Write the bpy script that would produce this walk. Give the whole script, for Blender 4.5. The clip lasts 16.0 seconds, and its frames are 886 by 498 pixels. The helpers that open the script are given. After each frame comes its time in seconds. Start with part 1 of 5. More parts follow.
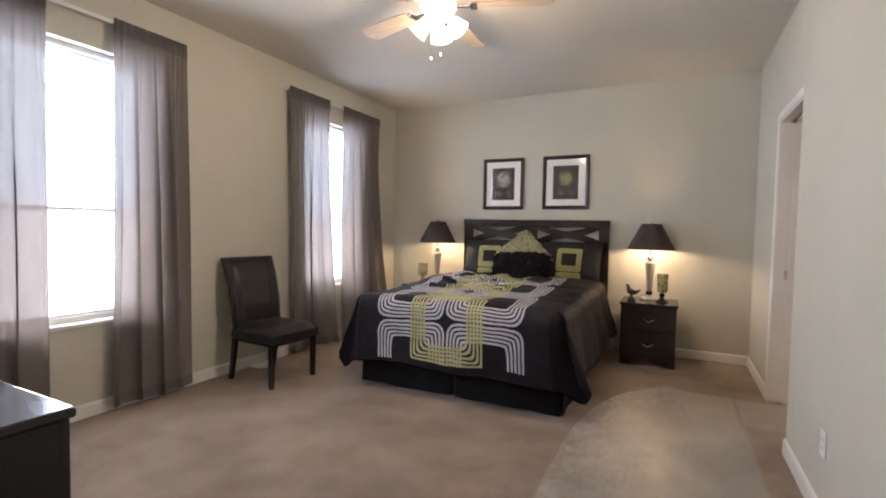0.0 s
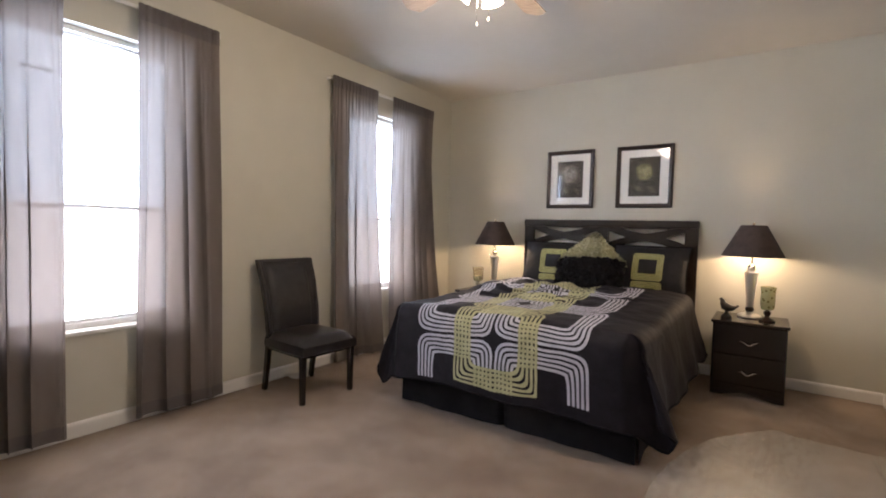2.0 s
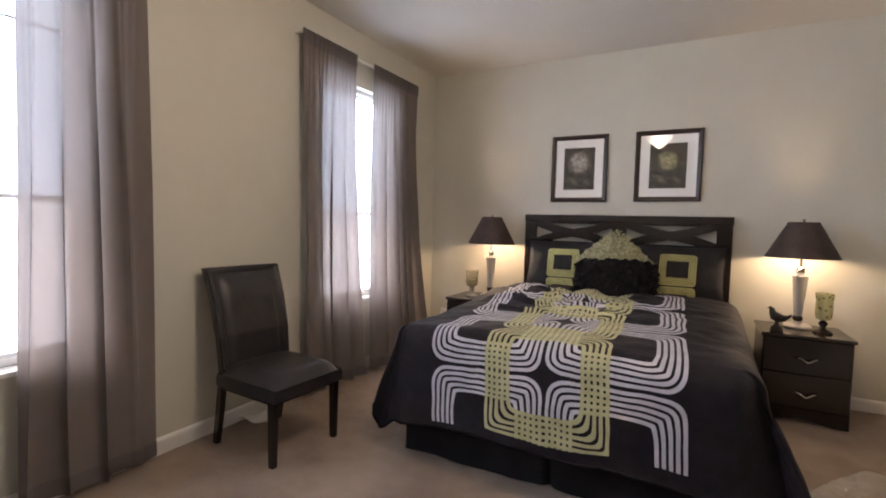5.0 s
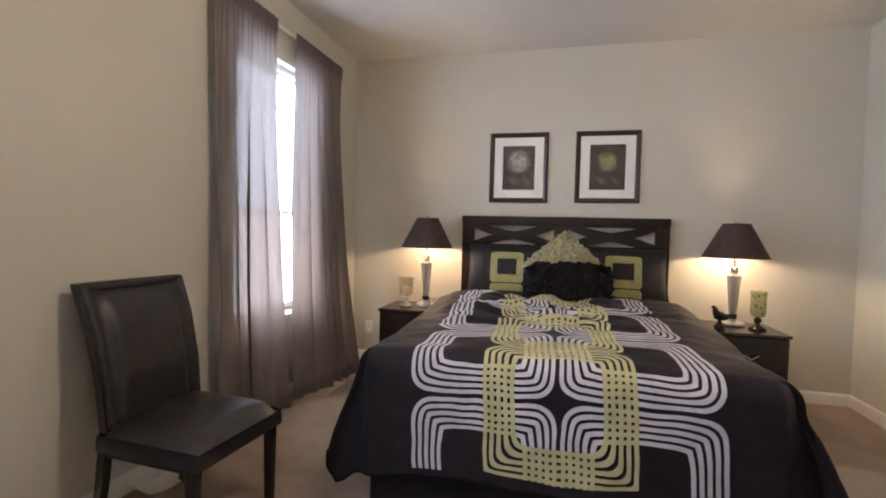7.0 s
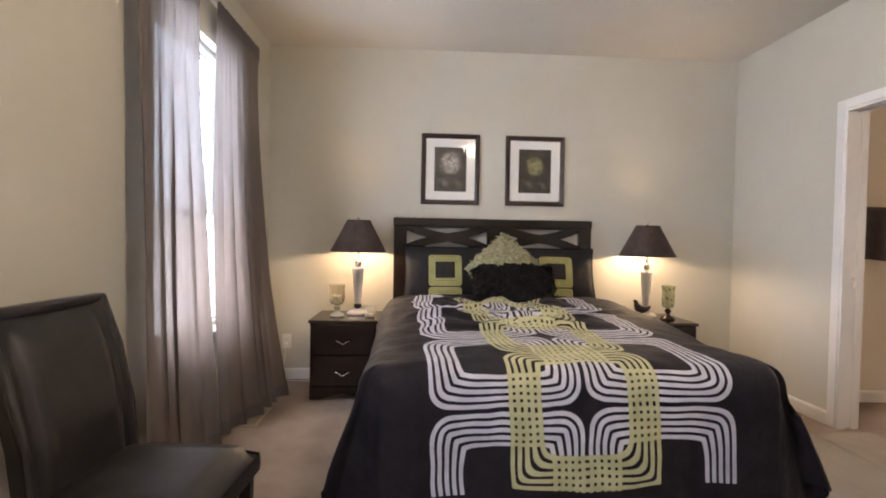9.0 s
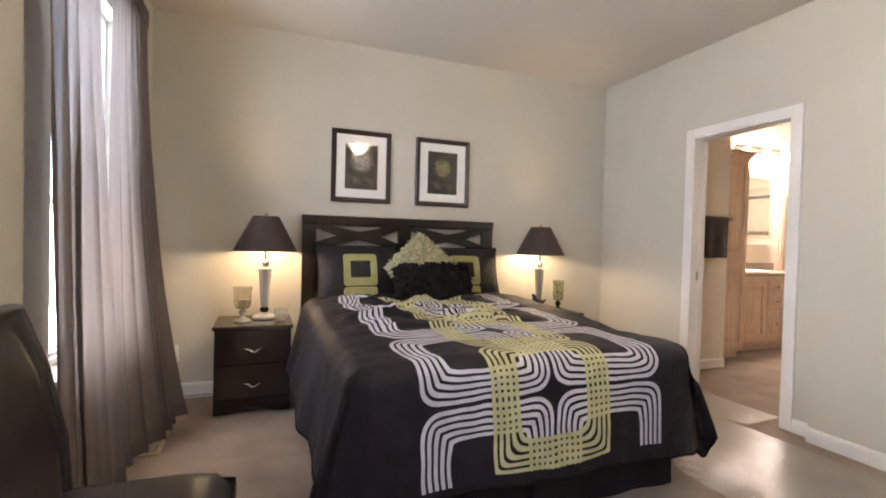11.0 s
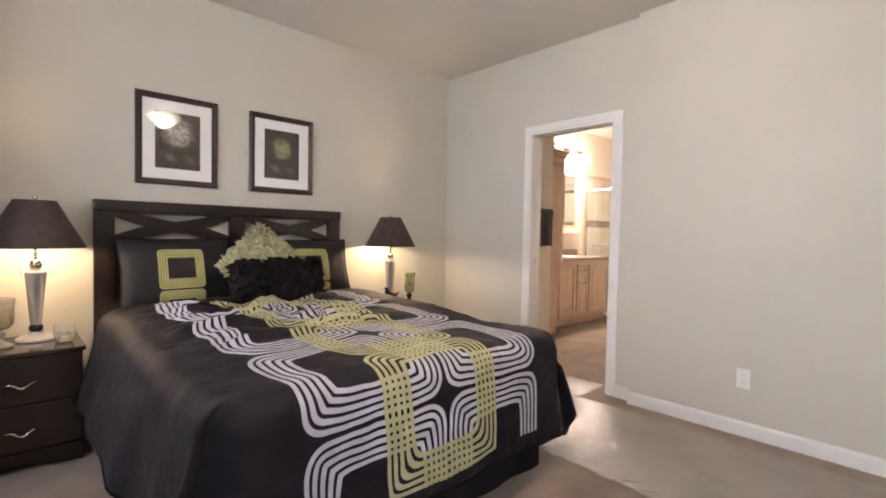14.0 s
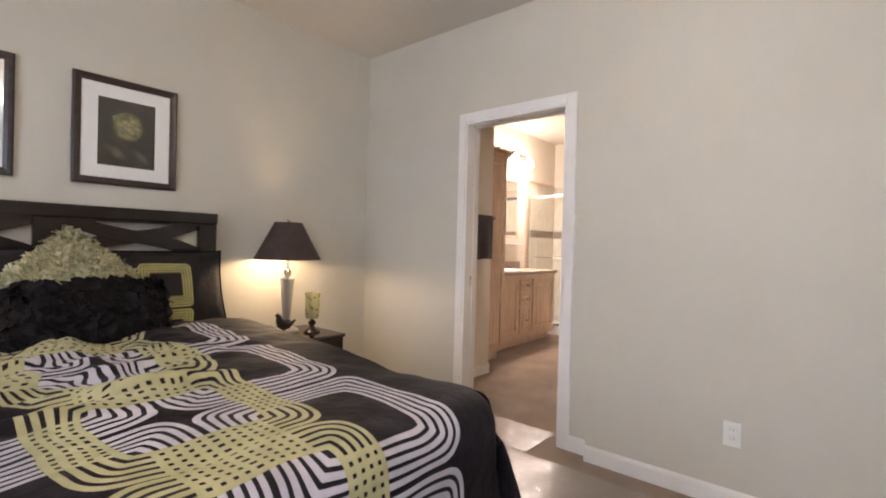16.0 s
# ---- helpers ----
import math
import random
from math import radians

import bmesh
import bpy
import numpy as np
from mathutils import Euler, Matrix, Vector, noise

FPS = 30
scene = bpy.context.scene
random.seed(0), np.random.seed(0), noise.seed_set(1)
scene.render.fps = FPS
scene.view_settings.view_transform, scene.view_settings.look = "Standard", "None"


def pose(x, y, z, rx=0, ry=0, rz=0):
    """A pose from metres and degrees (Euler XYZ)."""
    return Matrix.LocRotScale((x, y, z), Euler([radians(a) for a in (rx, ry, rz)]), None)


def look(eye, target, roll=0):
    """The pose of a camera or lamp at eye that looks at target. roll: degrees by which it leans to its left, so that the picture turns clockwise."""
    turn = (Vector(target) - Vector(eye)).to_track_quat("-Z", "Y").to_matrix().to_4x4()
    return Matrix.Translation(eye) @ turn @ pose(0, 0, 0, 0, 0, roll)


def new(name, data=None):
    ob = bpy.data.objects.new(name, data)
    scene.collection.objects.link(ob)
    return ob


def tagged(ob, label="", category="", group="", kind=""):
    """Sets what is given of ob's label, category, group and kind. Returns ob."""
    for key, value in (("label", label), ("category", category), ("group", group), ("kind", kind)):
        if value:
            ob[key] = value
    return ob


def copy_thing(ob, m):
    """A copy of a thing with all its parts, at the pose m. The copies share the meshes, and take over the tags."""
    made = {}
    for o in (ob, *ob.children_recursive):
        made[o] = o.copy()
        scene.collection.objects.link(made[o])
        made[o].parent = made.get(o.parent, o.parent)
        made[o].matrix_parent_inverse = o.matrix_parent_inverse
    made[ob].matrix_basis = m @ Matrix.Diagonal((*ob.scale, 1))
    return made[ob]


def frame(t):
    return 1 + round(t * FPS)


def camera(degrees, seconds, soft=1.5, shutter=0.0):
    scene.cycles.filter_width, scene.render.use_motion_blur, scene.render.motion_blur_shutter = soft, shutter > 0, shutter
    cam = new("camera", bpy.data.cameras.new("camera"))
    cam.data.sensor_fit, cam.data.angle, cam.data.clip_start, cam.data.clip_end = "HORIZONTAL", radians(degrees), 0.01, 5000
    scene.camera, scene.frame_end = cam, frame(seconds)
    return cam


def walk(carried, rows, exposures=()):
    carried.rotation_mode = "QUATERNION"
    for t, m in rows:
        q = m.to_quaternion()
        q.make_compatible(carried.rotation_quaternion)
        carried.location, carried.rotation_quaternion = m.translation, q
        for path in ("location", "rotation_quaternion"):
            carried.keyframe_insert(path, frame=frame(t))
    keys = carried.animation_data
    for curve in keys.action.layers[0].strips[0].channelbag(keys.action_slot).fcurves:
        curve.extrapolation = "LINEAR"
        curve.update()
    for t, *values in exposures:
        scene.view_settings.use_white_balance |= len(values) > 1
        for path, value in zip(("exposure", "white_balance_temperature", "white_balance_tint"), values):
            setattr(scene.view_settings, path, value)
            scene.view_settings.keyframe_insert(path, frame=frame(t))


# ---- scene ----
cam = camera(87.2, 16.0, 1.9)
EXPOSURES = [
    (0.0, 0.40, 6150, 20), (3.5, 0.32, 6200, 22), (6.0, 0.34, 6200, 23), (7.0, 0.42, 6200, 23), (8.5, 0.62, 6250, 22),
    (11.0, 0.69, 6400, 20), (12.5, 0.71, 6380, 21), (14.0, 0.65, 6320, 22), (16.0, 0.46, 6250, 22),
]
PATH = [
    (0, (-0.237, 0.452, 1.221), (-1.125, 2.242, 1.134), 1.1),
    (0.5, (-0.224, 0.582, 1.224), (-1.183, 2.334, 1.129), 1.3),
    (1, (-0.251, 0.696, 1.226), (-1.269, 2.415, 1.127), 1.4),
    (1.5, (-0.302, 0.812, 1.221), (-1.379, 2.495, 1.126), 1.3),
    (2, (-0.35, 0.934, 1.23), (-1.489, 2.575, 1.137), 1.4),
    (2.5, (-0.432, 1.018, 1.231), (-1.604, 2.636, 1.145), 1.4),
    (3, (-0.526, 1.082, 1.237), (-1.7, 2.699, 1.148), 1.4),
    (3.5, (-0.65, 1.148, 1.239), (-1.789, 2.789, 1.143), 1.4),
    (6, (-1.386, 1.503, 1.211), (-2.136, 3.355, 1.117), 1.5),
    (6.5, (-1.516, 1.566, 1.189), (-2.139, 3.465, 1.11), 1.5),
    (7, (-1.669, 1.607, 1.186), (-2.15, 3.547, 1.116), 1.5),
    (7.5, (-1.824, 1.629, 1.197), (-2.165, 3.599, 1.132), 1.4),
    (8, (-1.983, 1.647, 1.196), (-2.179, 3.636, 1.137), 1.3),
    (8.5, (-2.125, 1.682, 1.178), (-2.176, 3.681, 1.129), 1.1),
    (11, (-2.756, 1.79, 1.166), (-2.031, 3.653, 1.129), 1.5),
    (11.5, (-2.841, 1.828, 1.164), (-1.985, 3.636, 1.124), 1.6),
    (12, (-2.911, 1.873, 1.174), (-1.93, 3.615, 1.134), 1.7),
    (12.5, (-2.951, 1.927, 1.165), (-1.855, 3.599, 1.134), 1.6),
    (13, (-2.961, 1.981, 1.155), (-1.756, 3.577, 1.119), 1.2),
    (13.5, (-2.917, 2.061, 1.143), (-1.618, 3.581, 1.096), 1.0),
    (14, (-2.833, 2.124, 1.169), (-1.468, 3.585, 1.106), 1.1),
    (14.5, (-2.702, 2.218, 1.174), (-1.278, 3.621, 1.119), 1.5),
    (15, (-2.518, 2.345, 1.157), (-1.042, 3.694, 1.126), 1.6),
    (15.5, (-2.332, 2.471, 1.166), (-0.819, 3.778, 1.146), 1.5),
    (16, (-2.149, 2.562, 1.18), (-0.618, 3.848, 1.164), 1.5),
]
walk(cam, [(t, look(eye, target, roll)) for t, eye, target, roll in PATH], EXPOSURES)

# ---- light ----
world = bpy.data.worlds.new("world")
scene.world = world
world.use_nodes = True
wn = world.node_tree.nodes
sky = wn.new("ShaderNodeTexSky")
sky.sky_type, sky.sun_disc = "NISHITA", False
sky.sun_elevation, sky.sun_rotation = radians(52), radians(75)
world.node_tree.links.new(sky.outputs[0], wn["Background"].inputs[0])
wn["Background"].inputs[1].default_value = 0.15
sun_data = bpy.data.lights.new("sun", "SUN")
sun_data.energy, sun_data.angle, sun_data.color = 2.5, radians(0.6), (1.0, 0.95, 0.88)
sun = new("sun", sun_data)
sun.matrix_world = look((20, 6, 26), (0, 0, 0))


def area(name, eye, target, w, h, watts, colour):
    d = bpy.data.lights.new(name, "AREA")
    d.shape, d.size, d.size_y, d.energy, d.color = "RECTANGLE", w, h, watts, colour
    ob = new(name, d)
    ob.matrix_world = look(eye, target)
    return ob


def bulb(name, place, watts, colour, radius=0.03):
    d = bpy.data.lights.new(name, "POINT")
    d.energy, d.color, d.shadow_soft_size = watts, colour, radius
    ob = new(name, d)
    ob.location = place
    return ob


# ---- plan: metres ----
XW, XD, XJ, YN, ZC = -3.49, 0.424, 0.362, 5.572, 2.72   # window wall, door wall, jog, head wall, ceiling
YJ, YS, XA, YA = 3.60, 0.46, -1.0, -1.0                # jog's end, south wall, entry alcove
WIN1, WIN2, WZ0, WZ1 = (1.56, 2.46), (3.93, 4.83), 0.60, 2.30
DY0, DY1, DZ = 3.782, 4.53, 2.035                       # bathroom door opening
SKYBLUE, GROUND = (0.67, 0.85, 1.0), (0.95, 0.96, 0.94)

# sky through the upper sashes, sunlit ground through the lower ones
for yc in (sum(WIN1) / 2, sum(WIN2) / 2):
    area("window_skylight", (XW - 0.16, yc, 1.79), (0, yc, 1.45), 0.86, 0.98, 30, SKYBLUE)
    area("window_groundlight", (XW - 0.16, yc, 0.95), (0, yc, 0.80), 0.86, 0.66, 16, GROUND)

# ---- materials ----
MATS = {}


def mat(name, colour, rough=0.6, metal=0.0, **more):
    if name in MATS:
        return MATS[name]
    m = bpy.data.materials.new(name)
    m.use_nodes = True
    b = m.node_tree.nodes["Principled BSDF"]
    b.inputs["Base Color"].default_value = (*colour, 1)
    b.inputs["Roughness"].default_value = rough
    b.inputs["Metallic"].default_value = metal
    for key, value in more.items():
        b.inputs[key.replace("_", " ")].default_value = value
    MATS[name] = m
    return m


def nodes_of(m):
    nt = m.node_tree
    return nt, nt.nodes, nt.links, nt.nodes["Principled BSDF"]


def noise_node(nt, scale, detail=4.0, rough=0.55, coord="Object", stretch=(1, 1, 1)):
    tc = nt.nodes.new("ShaderNodeTexCoord")
    mp = nt.nodes.new("ShaderNodeMapping")
    mp.inputs["Scale"].default_value = stretch
    n = nt.nodes.new("ShaderNodeTexNoise")
    n.inputs["Scale"].default_value, n.inputs["Detail"].default_value, n.inputs["Roughness"].default_value = scale, detail, rough
    nt.links.new(tc.outputs[coord], mp.inputs[0])
    nt.links.new(mp.outputs[0], n.inputs["Vector"])
    return n.outputs[0]


def ramp(nt, fac, stops):
    r = nt.nodes.new("ShaderNodeValToRGB")
    el = r.color_ramp.elements
    while len(el) < len(stops):
        el.new(0.5)
    for e, (p, c) in zip(el, stops):
        e.position, e.color = p, (*c, 1)
    nt.links.new(fac, r.inputs[0])
    return r.outputs[0]


def bump(nt, height, strength, distance, after=None):
    b = nt.nodes.new("ShaderNodeBump")
    b.inputs["Strength"].default_value, b.inputs["Distance"].default_value = strength, distance
    nt.links.new(height, b.inputs["Height"])
    if after:
        nt.links.new(after, b.inputs["Normal"])
    return b.outputs[0]


def varied(name, dark, light, rough, scale, bump_scale=0, bump_mm=0.0, metal=0.0, stretch=(1, 1, 1), rough_var=0.0, lo=0.35, hi=0.65, **more):
    """A two-tone grained material: broad blotches, with fine relief."""
    if name in MATS:
        return MATS[name]
    m = mat(name, light, rough, metal, **more)
    nt, n, l, b = nodes_of(m)
    fac = noise_node(nt, scale, 6, 0.6, stretch=stretch)
    l.new(ramp(nt, fac, [(lo, dark), (hi, light)]), b.inputs["Base Color"])
    if bump_scale:
        l.new(bump(nt, noise_node(nt, bump_scale, 3, stretch=stretch), 1.0, bump_mm / 1000), b.inputs["Normal"])
    if rough_var:
        f = noise_node(nt, scale * 2.7, 4)
        mr = nt.nodes.new("ShaderNodeMapRange")
        mr.inputs[3].default_value, mr.inputs[4].default_value = rough - rough_var, rough + rough_var
        l.new(f, mr.inputs[0])
        l.new(mr.outputs[0], b.inputs["Roughness"])
    return m


WALL = varied("wall_paint", (0.555, 0.53, 0.453), (0.585, 0.56, 0.482), 0.75, 1.6, 160, 0.6)
CEIL = varied("ceiling_paint", (0.61, 0.565, 0.495), (0.65, 0.605, 0.535), 0.85, 1.2, 70, 2.0)
TRIM = varied("trim_paint", (0.74, 0.72, 0.69), (0.80, 0.78, 0.75), 0.4, 3.0, 40, 0.15)
DARK = varied("espresso_wood", (0.013, 0.0085, 0.0068), (0.018, 0.0112, 0.009), 0.24, 9, 90, 0.02, stretch=(0.6, 6, 6), rough_var=0.04, Specular_IOR_Level=0.6)
LEATHER = varied("black_leather", (0.018, 0.0155, 0.0165), (0.030, 0.026, 0.027), 0.33, 12, 260, 0.35, rough_var=0.07)
CHROME = varied("brushed_nickel", (0.55, 0.53, 0.50), (0.72, 0.70, 0.67), 0.22, 30, metal=1.0, rough_var=0.06)
BLACKCLOTH = varied("black_sateen", (0.007, 0.006, 0.0075), (0.012, 0.0105, 0.013), 0.72, 5, 900, 0.1, rough_var=0.08, Specular_IOR_Level=0.2)
WHITE = mat("white_plastic", (0.78, 0.77, 0.73), 0.35)
MAPLE = varied("maple", (0.56, 0.39, 0.265), (0.70, 0.53, 0.39), 0.32, 6, 60, 0.15, stretch=(5, 5, 0.5), rough_var=0.06)


# ---- building helpers ----
def finish(name, bm, material, parent=None, label="", smooth=None):
    """Link a bmesh as one mesh object; smooth: shade faces smooth under that angle in degrees."""
    me = bpy.data.meshes.new(name)
    bmesh.ops.recalc_face_normals(bm, faces=bm.faces)
    if smooth is not None:
        for f in bm.faces:
            f.smooth = True
        lim = radians(smooth)
        for e in bm.edges:
            if len(e.link_faces) != 2 or e.calc_face_angle(9) > lim:
                e.smooth = False
    bm.to_mesh(me)
    bm.free()
    if material is not None:
        me.materials.append(material)
    ob = new(name, me)
    if parent is not None:
        ob.parent = parent
    if label:
        ob["label"] = label
    return ob


def part(name, bm, material, parent, label="", smooth=None):
    return finish(name, bm, material, parent, label, smooth)


def thing(name, place, turn, label, category, group=""):
    ob = new(name)
    ob.empty_display_size = 0.1
    ob.matrix_world = pose(*place, 0, 0, turn)
    return tagged(ob, label, category, group)


def structure(name, bm, material, label, category, smooth=None):
    return tagged(finish(name, bm, material, None, "", smooth), label, category, kind="structure")


def box(bm, lo, hi, bevel=0.0, seg=2, m=None):
    c = [(a + b) / 2 for a, b in zip(lo, hi)]
    s = [b - a for a, b in zip(lo, hi)]
    mm = Matrix.Translation(c) @ Matrix.Diagonal((*s, 1))
    r = bmesh.ops.create_cube(bm, size=1, matrix=(m @ mm) if m else mm)
    if bevel:
        vs = set(r["verts"])
        es = [e for e in bm.edges if e.verts[0] in vs and e.verts[1] in vs]
        bmesh.ops.bevel(bm, geom=es, offset=bevel, segments=seg, affect="EDGES", profile=0.5)
    return bm


def boxes(*items, bevel=0.0, seg=2):
    bm = bmesh.new()
    for lo, hi in items:
        box(bm, lo, hi, bevel, seg)
    return bm


def lathe(profile, n=32, bm=None, m=None, cap=True):
    """Turn (radius, height) pairs round the z axis."""
    bm = bm or bmesh.new()
    rings = []
    for r, z in profile:
        ring = []
        for k in range(n):
            a = 2 * math.pi * k / n
            v = Vector((r * math.cos(a), r * math.sin(a), z))
            ring.append(bm.verts.new(m @ v if m else v))
        rings.append(ring)
    for a, b in zip(rings, rings[1:]):
        for k in range(n):
            bm.faces.new((a[k], a[(k + 1) % n], b[(k + 1) % n], b[k]))
    if cap:
        for ring in (rings[0], rings[-1]):
            bm.faces.new(ring)
    return bm


def tube(points, radius, n=8, bm=None, flat=1.0):
    """A round bar along points; flat squeezes it in z."""
    bm = bm or bmesh.new()
    pts = [Vector(p) for p in points]
    rings = []
    for k, p in enumerate(pts):
        d = (pts[min(k + 1, len(pts) - 1)] - pts[max(k - 1, 0)]).normalized()
        side = d.cross(Vector((0, 0, 1)))
        side = side.normalized() if side.length > 1e-4 else Vector((1, 0, 0))
        up = side.cross(d)
        r = radius(k / (len(pts) - 1)) if callable(radius) else radius
        rings.append([bm.verts.new(p + r * (math.cos(2 * math.pi * j / n) * side + flat * math.sin(2 * math.pi * j / n) * up)) for j in range(n)])
    for a, b in zip(rings, rings[1:]):
        for j in range(n):
            bm.faces.new((a[j], a[(j + 1) % n], b[(j + 1) % n], b[j]))
    bm.faces.new(rings[0])
    bm.faces.new(rings[-1])
    return bm


def grid(nu, nv, place, uv=None):
    """A sheet of nu by nv cells; place(a, b) for a, b in 0..1 gives the point, uv(a, b) its cloth place."""
    bm = bmesh.new()
    vs = [[bm.verts.new(place(i / nu, j / nv)) for j in range(nv + 1)] for i in range(nu + 1)]
    layer = bm.loops.layers.uv.new("cloth") if uv else None
    for i in range(nu):
        for j in range(nv):
            f = bm.faces.new((vs[i][j], vs[i + 1][j], vs[i + 1][j + 1], vs[i][j + 1]))
            if uv:
                for lp, (a, b) in zip(f.loops, ((i, j), (i + 1, j), (i + 1, j + 1), (i, j + 1))):
                    lp[layer].uv = uv(a / nu, b / nv)
    return bm


def thicken(ob, t, offset=-1.0):
    md = ob.modifiers.new("thickness", "SOLIDIFY")
    md.thickness, md.offset = t, offset
    return ob


# ---- the room ----
T = 0.12


def carpet_material(name, dark, light):
    m = mat(name, light, 0.95, Sheen_Weight=0.25)
    nt, n, l, b = nodes_of(m)
    broad = ramp(nt, noise_node(nt, 2.6, 6, 0.62), [(0.36, dark), (0.62, light)])
    fine = ramp(nt, noise_node(nt, 220, 3, 0.7), [(0.3, (0.72, 0.70, 0.68)), (0.7, (1, 1, 1))])
    mx = nt.nodes.new("ShaderNodeMix")
    mx.data_type, mx.blend_type = "RGBA", "MULTIPLY"
    mx.inputs[0].default_value = 1.0
    l.new(broad, mx.inputs[6])
    l.new(fine, mx.inputs[7])
    l.new(mx.outputs[2], b.inputs["Base Color"])
    l.new(bump(nt, noise_node(nt, 260, 2, 0.7), 1.0, 0.006, bump(nt, noise_node(nt, 9, 3), 0.6, 0.01)), b.inputs["Normal"])
    return m


CARPET = carpet_material("carpet", (0.240, 0.162, 0.107), (0.380, 0.274, 0.192))
structure("floor", boxes(((XW - T, YS - T, -0.1), (XD + T, YN + T, 0.0)), ((XA - T, YA - T, -0.1), (XD + T, YS - T, 0.0)), ((XD + T, 2.48, -0.1), (4.68, 6.07, 0.0))), CARPET, "beige cut-pile carpet, slightly blotched, through both rooms", "floor")
structure("ceiling", boxes(((XW - T, YA - T, ZC), (XD + T, YN + T, ZC + 0.1))), CEIL, "off-white textured flat ceiling of the bedroom", "ceiling")

# window wall, with two openings
bm = bmesh.new()
ys = [YS - T, *WIN1, *WIN2, YN + T]
for k in range(0, 6, 2):
    box(bm, (XW - T, ys[k], 0), (XW, ys[k + 1], ZC))
for a, b in (WIN1, WIN2):
    box(bm, (XW - T, a, 0), (XW, b, WZ0))
    box(bm, (XW - T, a, WZ1), (XW, b, ZC))
structure("wall_west", bm, WALL, "beige painted window wall with two tall openings", "wall")
structure("wall_north", boxes(((XW, YN, 0), (XD + T, YN + T, ZC))), WALL, "beige painted wall behind the bed", "wall")
bm = boxes(((XD, DY1, 0), (XD + T, YN, ZC)), ((XD, DY0, DZ), (XD + T, DY1, ZC)), ((XD, YJ, 0), (XD + T, DY0, ZC)))
structure("wall_east", bm, WALL, "beige painted wall with the bathroom doorway", "wall")
structure("wall_east_jog", boxes(((XJ, YA, 0), (XD + T, YJ, ZC))), WALL, "thicker stretch of beige wall beside the doorway", "wall")
structure("wall_south", boxes(((XW - T, YS - T, 0), (XA, YS, ZC)), ((XA - T, YA, 0), (XA, YS - T, ZC)), ((XA - T, YA - T, 0), (XD + T, YA, ZC))), WALL, "beige painted wall round the entry", "wall")


def baseboard(name, a, b, depth, normal):
    """A skirting from a to b (x, y) with an eased top edge; normal: the way that it faces."""
    bm = bmesh.new()
    prof = [(0, 0), (depth, 0), (depth, 0.070), (depth * 0.75, 0.080), (depth * 0.35, 0.086), (0, 0.088)]
    ends = []
    for p in (a, b):
        ends.append([bm.verts.new((p[0] + normal[0] * d, p[1] + normal[1] * d, z)) for d, z in prof])
    n = len(prof)
    for k in range(n):
        bm.faces.new((ends[0][k], ends[0][(k + 1) % n], ends[1][(k + 1) % n], ends[1][k]))
    bm.faces.new(ends[0])
    bm.faces.new(ends[1])
    return structure(name, bm, TRIM, "white painted baseboard along the wall", "baseboard")


baseboard("baseboard_west", (XW, YS), (XW, YN), 0.014, (1, 0))
baseboard("baseboard_north", (XW + 0.014, YN), (XD - 0.014, YN), 0.014, (0, -1))
baseboard("baseboard_east", (XD, DY1 + 0.062), (XD, YN), 0.014, (-1, 0))
baseboard("baseboard_east_short", (XD, YJ), (XD, DY0 - 0.062), 0.014, (-1, 0))
baseboard("baseboard_jog", (XJ, YA), (XJ, YJ), 0.014, (-1, 0))
baseboard("baseboard_south", (XW + 0.014, YS), (XA, YS), 0.014, (0, 1))

# bathroom doorway: casing, jambs and the edge of a pocket door
bm = bmesh.new()
CW, CT = 0.060, 0.016
for side in (1, -1):
    y0, y1 = (DY1, DY1 + CW) if side > 0 else (DY0 - CW, DY0)
    box(bm, (XD - CT, y0, 0), (XD, y1, DZ + CW), 0.004)
box(bm, (XD - CT, DY0, DZ), (XD, DY1, DZ + CW), 0.004)
structure("trim_door_casing", bm, TRIM, "white painted flat door casing", "door trim")
bm = bmesh.new()
for y0, y1 in ((DY1 - 0.016, DY1 - 0.001), (DY0 + 0.001, DY0 + 0.016)):
    box(bm, (XD - 0.012, y0, 0.001), (XD + 0.045, y1, DZ - 0.001))
    box(bm, (XD + 0.080, y0, 0.001), (XD + T + 0.012, y1, DZ - 0.001))
box(bm, (XD - 0.012, DY0 + 0.016, DZ - 0.016), (XD + 0.045, DY1 - 0.016, DZ - 0.001))
box(bm, (XD + 0.080, DY0 + 0.016, DZ - 0.016), (XD + T + 0.012, DY1 - 0.016, DZ - 0.001))
structure("trim_door_jamb", bm, TRIM, "white painted split jamb of a pocket door", "door trim")
pocket = structure("door_1", boxes(((XD + 0.046, DY1 - 0.014, 0.012), (XD + 0.079, DY1 + 0.0, DZ - 0.02))), TRIM, "white pocket door slid away into the wall", "door")
part("door_pull", boxes(((XD + 0.052, DY1 - 0.0165, 0.90), (XD + 0.073, DY1 - 0.013, 0.97)), bevel=0.001), CHROME, pocket, "brushed metal edge pull")


